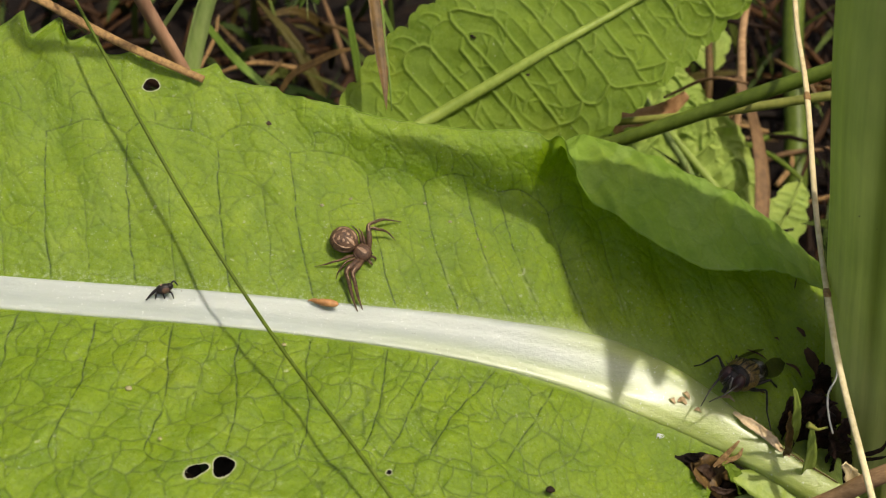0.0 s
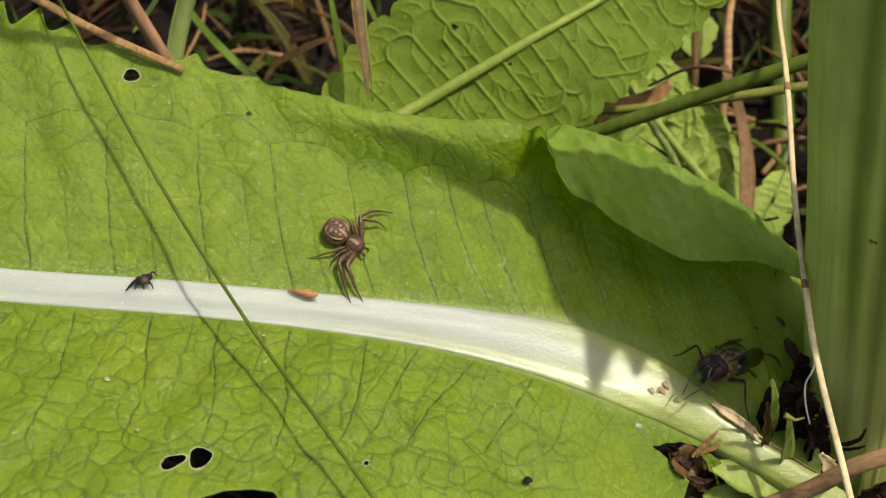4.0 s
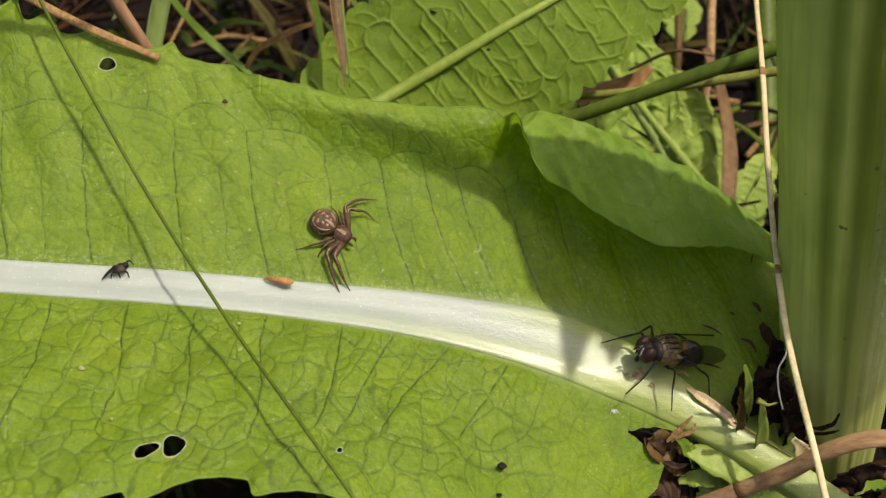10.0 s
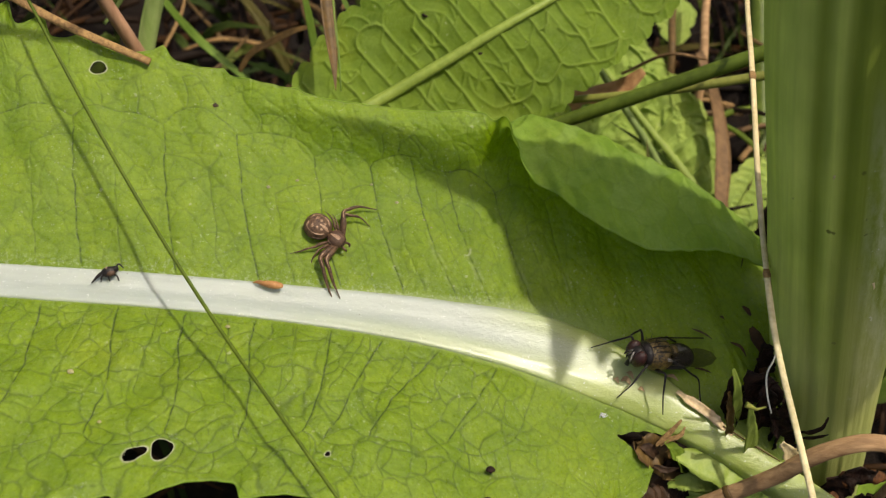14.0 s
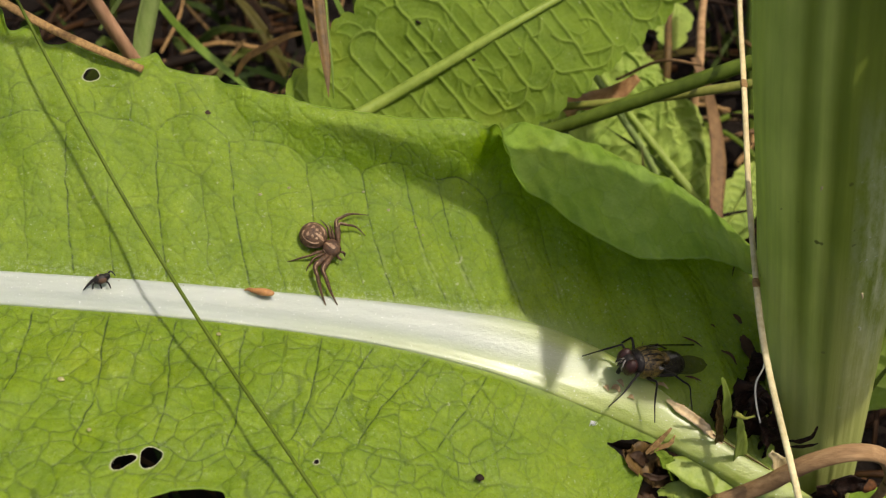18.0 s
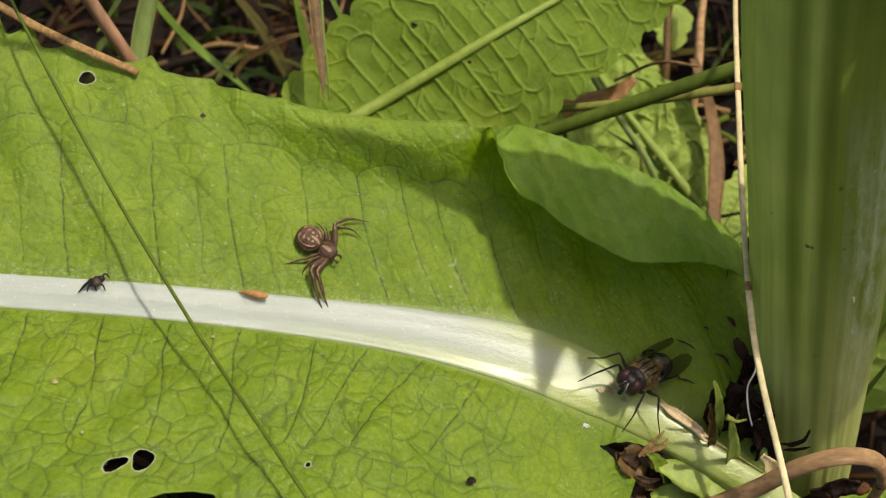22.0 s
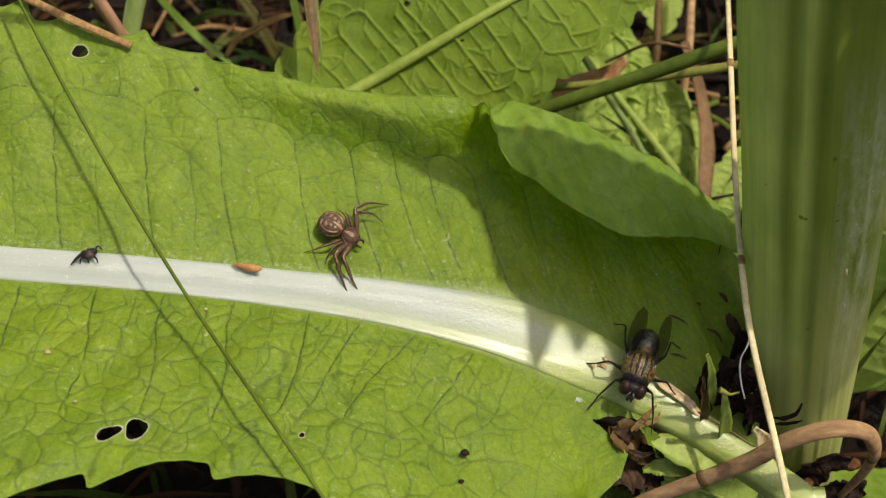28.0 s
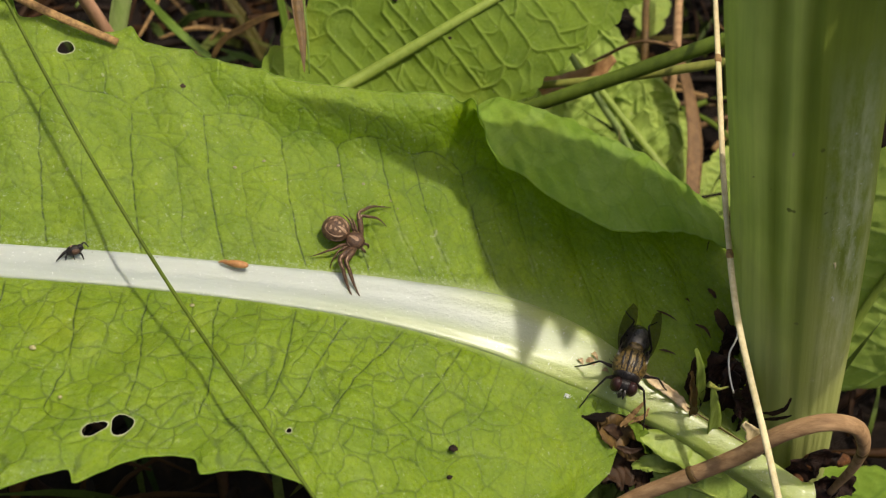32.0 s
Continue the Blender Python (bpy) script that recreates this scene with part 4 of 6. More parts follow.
def main_stem():
    st = thing("thick_stem", (39, -8, 0), "thick ribbed green stem, paler and smoother at its foot", "stem")
    zs = np.linspace(-4, 77, 160)
    a = np.linspace(0, 2 * np.pi, 145)
    zg, ag = np.meshgrid(zs, a, indexing="ij")
    r = spl(zg, STEM_R) * (1 + 0.014 * np.sin(ag * 7 + 0.4) + 0.007 * np.sin(ag * 23 + 1.1) + 0.004 * np.sin(ag * 41))
    r = r + 0.08 * np.sin(zg * 0.21 + ag * 2)
    for at, deep, wide in ((3.62, 0.10, 0.05), (4.16, 0.34, 0.055), (4.52, 0.16, 0.05), (4.86, 0.24, 0.06), (5.30, 0.20, 0.05), (5.72, 0.22, 0.06), (1.0, 0.3, 0.06), (2.2, 0.3, 0.06)):
        r = r - 0.45 * deep * np.exp(-((ag - at) / wide) ** 2)
    top = 74.5 + 0.45 * (spl(75, STEM_X) - 24 + 6.6 * np.cos(ag))       # unseen end, set aslant so that the stem's shadow stops short
    zg = -4 + (zg + 4) / 81 * (top + 4)
    g = np.stack([spl(zg, STEM_X) + r * np.cos(ag), spl(zg, STEM_Y) + r * np.sin(ag), zg], -1)
    # Paler towards the foot, in part to make up for missing light.
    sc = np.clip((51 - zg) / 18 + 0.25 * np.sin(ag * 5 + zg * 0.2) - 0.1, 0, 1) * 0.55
    # Stripes round the stem; its light left and shaded middle are painted in too.
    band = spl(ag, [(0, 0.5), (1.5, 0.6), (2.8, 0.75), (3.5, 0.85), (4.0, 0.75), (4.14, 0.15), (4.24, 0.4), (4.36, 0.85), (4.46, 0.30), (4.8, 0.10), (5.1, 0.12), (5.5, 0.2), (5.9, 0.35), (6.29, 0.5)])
    # Where the bloom lies and the stem's glare is painted.
    painted_shine = np.clip(1 - np.abs(ag - 5.30 + 0.003 * (zg - 45)) / 0.50, 0, 1) ** 0.5 * np.clip((zg - 29) / 4, 0, 1) * np.clip((68 - zg) / 9, 0, 1)
    me = sheet("stem_body", g - np.array([39, -8, 0]), attrs={"band": band, "painted_shine": painted_shine, "pale_foot": sc, "around": ag * 5.0, "height": zg}, mats=(STEM,))
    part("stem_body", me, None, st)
    ring = g[-1] - np.array([39, -8, 0])
    mid = ring.mean(0) + np.array([0, 0, 0.6])
    cap = np.stack([mid + (ring - mid) * k + np.array([0, 0, 0.25 * math.sin(k * 9)]) for k in (0.0, 0.25, 0.5, 0.75, 0.9, 1.0)])
    part("unseen_end", sheet("unseen_end", cap, mats=(STRAW,)), None, st, "pale stem end added out of view")
    # small bristles
    for z, an, long in ((46.4, -1.25, 0.55), (58, -1.9, 0.4)):
        c = np.array([float(spl(z, STEM_X)), float(spl(z, STEM_Y)), z])
        d = np.array([math.cos(an), math.sin(an), 0.0])
        p = c + d * float(spl(z, STEM_R)) * 0.99
        tip = p + d * long * 0.5 + np.array([0, 0, -long])
        off = np.array([39, -8, 0])
        part("bristle", mesh_of("bristle", *tube([p - off, (p + tip) / 2 + d * 0.15 - off, tip - off], [0.12, 0.07, 0.02], 8, 10)), STRAW, st, "pale pointed bristle")


main_stem()


def unseen_leaf():
    """Unseen clasping leaf added up the stem, shaped to shade the plant's foot."""
    leaf = thing("shade_leaf", (30, 2, 76), "unseen green leaf added up the stem to cast shade on the plant", "leaf")
    s, vv = np.meshgrid(np.linspace(0, 1, 150), np.linspace(0, 1, 110), indexing="ij")
    x = 4.0 + 58.0 * s
    # The outline follows the wanted edges of the shade, cast back along the sunlight.
    low = spl(x, [(4, 12.0), (6.6, 11.1), (8.5, 10.6), (12, 9.5), (14.5, 8.8), (16.4, 8.0), (17.6, 7.5), (19.4, 7.0), (20.9, 6.2), (22.3, 5.3), (23.2, 3.4), (24.6, 0.8), (26, -1.8), (27.4, -2.1), (28.4, -3), (29.2, -6), (29.8, -8.4), (31.5, -8.8), (32, -6), (32.6, -5.6), (33.4, -6.6), (34.5, -8.3), (35, -7.6), (35.4, -6.2), (36.9, -7.2), (37.9, -9.3), (39.8, -10.4), (42.7, -10.7), (45.1, -11.4), (47.7, -12.9), (50.4, -14.3), (53, -15), (57, -15), (60, -13.5), (62, -10)])
    high = spl(x, [(4, 12.2), (5.9, 12.1), (7.3, 11.9), (11.2, 11.3), (15.6, 10.5), (20.4, 10.3), (22.2, 10.3), (23.7, 10.6), (26.0, 10.3), (28.2, 9.1), (30.3, 8.1), (32.6, 7.0), (35.4, 5.6), (38.8, 4.8), (41.4, 3.6), (43.5, 2.1), (46, 1.2), (49.5, 0.8), (53, -0.5), (58, -3), (62, -8)])
    y = low + (high - low) * vv
    d_net, _ = cells(x, y, 2.4, 1.2, 4)
    vein = np.clip(1 - d_net / 0.2, 0, 1) * 0.7
    z = 78.2 + 0.25 * (6 - y) + 0.006 * (x - 34) ** 2 + 0.1 * np.clip(d_net, 0, 1)
    off = np.array([30, 2, 76.0])
    part("blade", sheet("shade_leaf_blade", np.stack([x, y, z], -1) - off, attrs={"vein": vein, "rim": 0 * vein}, mats=(LEAF_TOP,)), None, leaf)
    line = [(x - 30, -5 + 0.12 * (x - 34), 4.2 + 0.006 * (x - 34) ** 2) for x in (29, 34, 40, 46)]
    part("midrib", mesh_of("shade_leaf_rib", *tube(line, [1.2, 0.9, 0.2], 10, 30)), GRASS_PALE, leaf)


unseen_leaf()


# ---- the wrinkled leaf behind ----
def wrinkled_leaf(name, label, base, tip, facing, half_l, half_r, skin, step, seed, lobes=0.6, lift=0.2, rib=0.55, nu=300, nv=200, bowl=0.0, crumple=0.0, net_part=0.55, slim=0.0):
    """A leaf seen from below: raised net of veins, puckered cells, scalloped margin."""
    base, tip, facing = (np.array(v, float) for v in (base, tip, facing))
    leaf = thing(name, tuple(base), label, "leaf")
    way = tip - base
    length = np.linalg.norm(way)
    way /= length
    facing = facing - way * (facing @ way)
    facing /= np.linalg.norm(facing)
    side = np.cross(facing, way)
    s, vv = np.meshgrid(np.linspace(0, 1, nu), np.linspace(-1, 1, nv), indexing="ij")
    prof = spl(s, [(0, 0.10), (0.08, 0.55), (0.25, 0.95), (0.45, 1.0), (0.7, 0.82), (0.9, 0.4), (1, 0.02)])
    half = prof * np.where(vv > 0, half_l, half_r * (1 - slim * np.clip((s - 0.35) / 0.25, 0, 1)))
    half = half + lobes * (np.abs(np.sin(s * length * 0.85 + seed)) ** 0.6 - 0.5 + 0.3 * np.abs(np.sin(s * length * 2.1))) * np.clip(prof * 3, 0, 1)
    d = half * vv
    u = s * length
    on, d_big, d_any = np.zeros(u.shape), np.full(u.shape, 9.0), np.full(u.shape, 9.0)
    us = s[:, 0] * length
    for sg, wide in ((1, half_l), (-1, half_r)):
        place = lambda at: wide * float(spl(min(max(at / length, 0), 1), [(0, 0.10), (0.08, 0.55), (0.25, 0.95), (0.45, 1.0), (0.7, 0.82), (0.9, 0.4), (1, 0.02)]))
        roots = list(np.arange(0.04 * length + (0.5 if sg > 0 else 0) * step, 0.97 * length, step * 1.15) + np.random.default_rng(seed).uniform(-0.2, 0.2) * step)
        lines = side_veins(roots, lambda r, q: (0.10 if sg < 0 else -0.16) * q + 0.05 * q * math.sin(r * 1.7), lambda r: max(1.5, 0.70 * place(r)), place, seed * 2 + sg, 0.75, 0.5)
        one = drawn(us, u, np.abs(d), lines)
        on, d_big, d_any = (np.where(d * sg > 0, a, b) for a, b in zip(one, (on, d_big, d_any)))
    ridge = np.clip(1.15 - d_big / 0.30, 0, 1) ** 1.5
    net = np.clip(1.1 - d_any / 0.22, 0, 1)
    vein = np.maximum(ridge * 0.9, on * 0.8)
    pucker = np.random.default_rng(seed + 5).uniform(0, 6.28, 4)
    bulge = np.sin(u * 1.25 + 0.7 * np.sin(d * 0.9 + pucker[0]) + pucker[1]) * np.sin(np.abs(d) * 0.95 + 0.8 * np.sin(u * 0.7 + pucker[2]))
    z = lift * (1.0 * ridge + 0.6 * net * (d_any < 9)) - lift * 0.8 * np.clip(d_any / (step * 0.35), 0, 1) + lift * 0.9 * bulge + bowl * (d / max(half_l, half_r)) ** 2 + 0.5 * np.sin(u * 0.3 + d * 0.2)
    if crumple:
        a, b = u + 1.3 * np.sin(d * 0.7 + seed), d + 1.1 * np.sin(u * 0.55)
        z = z + crumple * (np.sin(a * 0.62 + 0.8 * np.sin(b * 0.5)) * np.sin(b * 0.7 + 0.9 * np.sin(a * 0.43)) * 1.6 + 0.5 * np.abs(np.sin(a * 1.35 + b * 0.6) + np.sin(b * 1.6 - a * 0.3)) + 0.25 * np.sin(a * 2.7) * np.sin(b * 3.1))
    fine, _ = cells(u, d, step * 0.38, 1.0, seed + 1)
    z = z + 0.16 * lift * np.clip(fine / 0.25, 0, 1)
    vein = np.maximum(vein, 0.3 * np.clip(1 - fine / 0.09, 0, 1))
    g = way * u[..., None] + side * d[..., None] + facing * z[..., None]
    part("blade", sheet(name + "_blade", g, attrs={"vein": vein * net_part, "rim": 0 * vein}, mats=(skin,)), None, leaf)
    ks = np.linspace(-0.04, 1, 9)
    line = [tuple(way * k * length + facing * (0.35 + 0.5 * math.sin(k * length * 0.3))) for k in ks]
    part("midrib", mesh_of(name + "_rib", *tube(line, [rib * 1.25, rib, rib * 0.5, 0.1], 12, 60, 0.8, face=tuple(facing))), RIB_GREEN, leaf, "pale raised midrib")
    return leaf


wrinkled_leaf("wrinkled_leaf", "wrinkled green leaf underside with raised net of veins", (-16.5, 19.6, 32.6), (34, 44, 50.5), (0.05, -0.62, 0.78), 10.2, 10.8, BACK_LEAF, 3.0, 3, nu=620, nv=400, rib=0.6, lift=0.14, lobes=0.9, slim=0.15)
wrinkled_leaf("crinkled_leaf", "bright green crinkled young leaf low behind the fold", (33, 33, 10), (12, 56, 26), (0.0, -0.6, 0.8), 12, 6.5, YOUNG_LEAF, 3.0, 8, lift=0.30, rib=0.5, crumple=0.30, net_part=0.15)


# ---- stalks and blades ----
def stalk(name, label, category, points, radii, skin, **more):
    base = np.array(points[0], float)
    ob = thing(name, tuple(base), label, category)
    part("shaft", mesh_of(name, *tube([tuple(np.array(p) - base) for p in points], radii, **more)), skin, ob)
    return ob


def grass(name, label, points, width, skin, **more):
    base = np.array(points[0], float)
    ob = thing(name, tuple(base), label, "grass")
    part("blade", mesh_of(name, *blade_of_grass([tuple(np.array(p) - base) for p in points], width, **more)), skin, ob)
    return ob


stalk("grass_stalk", "thin green grass stalk lying across the leaf", "grass",
      [(-45.4, 31.7, 58.9), (-37.8, 18.7, 54.5), (-25.4, -0.1, 45.5), (-18.7, -10.0, 43.4), (-10.8, -21.6, 43.1), (-5.9, -28.2, 41.5)], [0.13, 0.16, 0.165, 0.155], STALK, n=60)
stalk("tan_straw", "broken tan straw lying on the leaf margin", "straw",
      [(-54, 26.6, 56), (-42.8, 22.8, 52.6), (-35.9, 19.7, 50.6), (-27.3, 16.9, 48.1)], [0.4, 0.47, 0.45, 0.4], TAN, n=50, flat=0.55, grooves=3, groove=0.12)
def jointed(name, label, category, points, radii, skin, joints, low_skin=None, n=80, swell=1.32, joint_skin=None, joint="darker swollen node", span=1.6, **more):
    """A stem of several internodes with swollen nodes between them."""
    base = np.array(points[0], float)
    ob = thing(name, tuple(base), label, category)
    line = smooth_line([tuple(np.array(p) - base) for p in points], n)
    rr = np.interp(np.linspace(0, 1, n), np.linspace(0, 1, len(radii)), radii)
    cuts = [0, *[int(j * (n - 1)) for j in joints], n - 1]
    for k, (i, j) in enumerate(zip(cuts, cuts[1:])):
        last = low_skin is not None and k == len(cuts) - 2
        part("internode", mesh_of(name, *tube([tuple(p) for p in line[i:j + 1]], list(rr[i:j + 1] * (1.12 if last else 1.0)), n=j - i + 1, **more)), low_skin if last else skin, ob, "thicker papery sheath" if last else "")
    for i in cuts[1:-1]:
        way = line[i + 1] - line[i - 1]
        way /= np.linalg.norm(way)
        r = float(rr[i])
        part("node", mesh_of("node", *tube([tuple(line[i] - way * r * span), tuple(line[i]), tuple(line[i] + way * r * span)], [r * 1.0, r * swell, r * 1.0], 12, 9, **{k: v for k, v in more.items() if k == "flat"})), joint_skin or TAN, ob, joint)
    return ob


jointed("pale_straw", "pale dry straw standing in front of the stem", "straw",
        [(31.6, 44, 52), (30.7, 30, 46.6), (28.9, 15, 48.3), (28.7, 4, 44.0), (28.3, -5, 43.0), (28.4, -8, 42.0), (30.9, -20, 35.3), (34, -34, 27)], [0.26, 0.28, 0.29, 0.29, 0.28, 0.29, 0.29], STRAW, (0.36, 0.60), SHEATH, flat=0.7)
jointed("round_green_stem", "round dark green stem crossing behind the thick stem", "stem",
        [(2, 22.5, 30.5), (10.6, 23, 33.7), (21, 23, 38.8), (32, 23, 44.3), (50, 23, 52.5)], [0.70, 0.74, 0.78, 0.82], GREEN_STEM, (0.80,), n=60, sides=20)
stalk("olive_stalk", "thin olive stalk beside the round green stem", "stem",
      [(10, 27.5, 33), (23.6, 25, 37.3), (32.6, 24.8, 39.5), (46, 24.5, 42.5)], [0.4, 0.5, 0.5], OLIVE, n=40)
jointed("dry_petiole", "dry brown bent leaf stalk at the stem foot", "stem",
        [(16, -18, 19), (21.0, -17, 23.5), (24.7, -17, 26.7), (29.2, -17, 30.6), (33.2, -17, 35.0), (35.6, -17, 36.2), (38.5, -16.5, 35.1), (40.6, -16, 31.0), (40.9, -15.5, 28), (40.5, -14, 20)],
        [0.75, 0.8, 0.85, 0.78, 0.5], DRY, (0.30, 0.78), n=90, swell=1.05, span=0.32, joint_skin=BROWN, joint="dark shrunken ring", flat=0.7, grooves=4, groove=0.08)
grass("pale_grass", "pale green folded grass blade behind the leaf margin", [(-32.6, 28, 33), (-32.2, 31.3, 36.0), (-31.5, 33, 39.0), (-30.5, 34.5, 42.0), (-28.6, 37, 46.0), (-27, 40, 50.0)], 2.3, GRASS_PALE, face=(0.75, -0.55, 0.5), fold=0.55)
grass("withered_grass", "withered brown grass blade with green edge", [(-10.4, 19.9, 41.8), (-10.7, 22.2, 42.9), (-11.3, 25.9, 44.8), (-11.9, 29.9, 47.0), (-12.7, 33.3, 50.0)][::-1], 1.5, BROWN, face=(0.45, -0.35, 0.85), fold=0.5)
stalk("green_edge_grass", "thin green grass lying along the withered blade", "grass", [(-9.9, 20.0, 41.6), (-10.1, 22.3, 42.8), (-10.6, 26.0, 44.7), (-11.1, 30.0, 46.9), (-11.8, 33.4, 50.0)], [0.06, 0.14, 0.16, 0.16], GRASS, n=30, sides=8)
stalk("pink_stalk", "pinkish dry stalk behind the leaf", "stem", [(-28, 30, 25), (-32.8, 30, 39.8), (-35.2, 30, 47.2), (-38, 30, 58)], [0.7, 0.75, 0.7], PINK, n=40)
stalk("thin_green_stalk", "thin green stalk low behind the fold", "stem", [(11.0, 41.6, 38.3), (15.2, 40, 32), (20.5, 38, 24), (26.5, 36, 14), (29, 35, 4)], [0.3, 0.36, 0.45, 0.5], GRASS_PALE, n=40)
grass("dead_leaf_strip", "brown dead grass strip lying in the litter", [(33.0, 26, 14), (33.0, 29.3, 15.0), (33.7, 36.2, 17.0), (33.1, 40.9, 20.0), (32.3, 42.8, 22.0), (31, 46, 24)], 2.1, GREY_BROWN, face=(0.35, -0.3, 0.9), fold=0.12, tip=0.6)
# Unseen blade above the view, placed for the curved shadow on the leaf.
grass("overhanging_grass", "unseen green grass blade arching over the leaf, added for its shadow", [(-62, 40, 70), (-46, 29, 80), (-36.5, 22.5, 80.3), (-34.4, 20.9, 79.4), (-32.7, 18.3, 78.2), (-29.9, 17.9, 77.7), (-26.3, 18.1, 77.4), (-22.9, 18.3, 77.0)], 1.9, GRASS, face=(0.1, -0.1, 1), tip=0.5, fold=0.1)
grass("pale_low_grass", "pale green grass blade hanging in the litter", [(-15.6, 41, 38), (-15.2, 40, 35.9), (-14.6, 38.5, 32.3), (-14.0, 36.5, 28.7), (-13.6, 34, 26.3)], 0.9, GRASS, face=(0.4, -0.5, 0.8))
grass("brown_straw", "dull brown flat straw lying in the litter", [(-24, 41, 25), (-22.8, 42.0, 26.6), (-19.9, 42.0, 28.8), (-17.1, 42.0, 30.5), (-13.4, 42.0, 31.5)], 0.9, BROWN, face=(0.1, -0.5, 0.9))
grass("narrow_grass", "narrow green grass blade behind the leaf", [(-12.6, 44, 40), (-11.8, 42.0, 37.3), (-10.3, 40, 34.4), (-9.1, 38.0, 30.5)], 0.6, GRASS, face=(0.4, -0.5, 0.8))
grass("arching_grass", "yellow-green grass blade sloping through the litter", [(-34, 48, 32), (-32.8, 47.4, 30.0), (-29.8, 47.8, 24.0), (-25.2, 46.2, 20.0), (-22, 45, 17)], 1.2, GRASS, face=(0.4, -0.3, 0.9))
grass("thin_grass", "thin yellow-green grass behind the pink stalk", [(-36, 33, 39), (-35.1, 33.5, 40.0), (-32.2, 34.1, 44.0), (-29, 35, 49)], 0.5, GRASS_PALE, face=(0.3, -0.6, 0.8))
grass("rusty_scrap", "reddish-brown torn dead leaf scrap", [(14.5, 34, 26.4), (15.5, 34.3, 27.0), (17.2, 33.9, 28.0), (20.1, 33.6, 29.6), (22.4, 34.2, 31.6)], 2.5, RUST, face=(0.45, -0.2, 0.9), base=0.9, tip=0.4)
stalk("dry_twig", "dry brown twig behind the round stem", "twig", [(20.5, 37.0, 28.6), (21.7, 37.6, 28.8), (24.6, 37.7, 30.6), (25.9, 37.0, 31.6), (30, 38, 30)], [0.16, 0.2, 0.16], GREY_BROWN, n=20)
stalk("dark_twig", "dark upright twig in the litter", "twig", [(29.8, 58, 26), (29.2, 56.6, 23.0), (28.4, 49.1, 21.0), (28.0, 44, 15)], [0.4, 0.5, 0.5], BROWN, n=20)
stalk("red_twig", "red-brown twig in the litter", "twig", [(34, 60, 26), (33.3, 56.7, 23.0), (32.2, 48.1, 21.0), (31.5, 43, 14)], [0.45, 0.55, 0.5], DRY, n=20)
stalk("grey_stalk", "thick grey-green dead stalk in the litter", "stem", [(43.6, 72, 18), (42.9, 66.7, 15.5), (41.8, 50.7, 9.5), (41, 40, 4)], [1.4, 1.5, 1.5], GREEN_STEM, n=24, sides=14)


def seed_head():
    """A bristly grass ear, hanging at the back."""
    base = np.array([-19.4, 48, 43.0])
    ear = thing("grass_seed_head", tuple(base), "dark green bristly grass seed head with pale awns", "grass")
    rng = random.Random(12)
    part("axis", mesh_of("axis", *tube([(0, 0, 0), (-0.6, -0.6, -5), (-1.2, -1, -8.5)], [0.4, 0.5, 0.2], 8, 16)), GRASS, ear)
    for i in range(90):
        k = rng.random()
        c = np.array([-1.2 * k, -k, -8.2 * k])
        a = rng.uniform(0, 6.28)
        out = np.array([math.cos(a), math.sin(a), -0.5 - 0.5 * rng.random()])
        p = c + out * 0.5
        part("spikelet" if i % 3 else "awn", mesh_of("awn", *tube([c, p + out * 0.5, p + out * (1.2 if i % 3 else 2.2)], [0.12, 0.25 if i % 3 else 0.06, 0.02], 5, 6)), GRASS if i % 3 else GRASS_PALE, ear)


seed_head()


def fallen_stalks():
    """Sunlit dead stalks lying among the litter."""
    rng = random.Random(21)
    for k in range(26):
        right = k % 2
        x, y = (rng.uniform(27, 47), rng.uniform(38, 66)) if right else (rng.uniform(-42, -10), rng.uniform(46, 74))
        z = rng.uniform(8, 15)
        a, up, long = rng.uniform(0, 3.14), rng.uniform(-0.25, 0.35), rng.uniform(7, 16)
        d = np.array([math.cos(a) * math.cos(up), math.sin(a) * math.cos(up), math.sin(up)])
        p = np.array([x, y, z])
        bow = np.array([rng.uniform(-1, 1), rng.uniform(-1, 1), rng.uniform(0, 1)]) * long * 0.1
        skin = (TAN, BROWN, GREY_BROWN, STALK, BROWN)[k % 5]
        word = ("tan", "dark brown", "grey-brown", "dull green", "dark brown")[k % 5]
        r = rng.uniform(0.14, 0.4)
        ob = stalk("dead_stalk", word + " dead grass stalk lying in the litter", "straw", [tuple(p - d * long / 2), tuple(p + bow), tuple(p + d * long / 2)], [r, r, r * 0.6], skin, n=14, flat=rng.uniform(0.35, 0.9))
        ob["group"] = "dead stalks in the litter"


fallen_stalks()


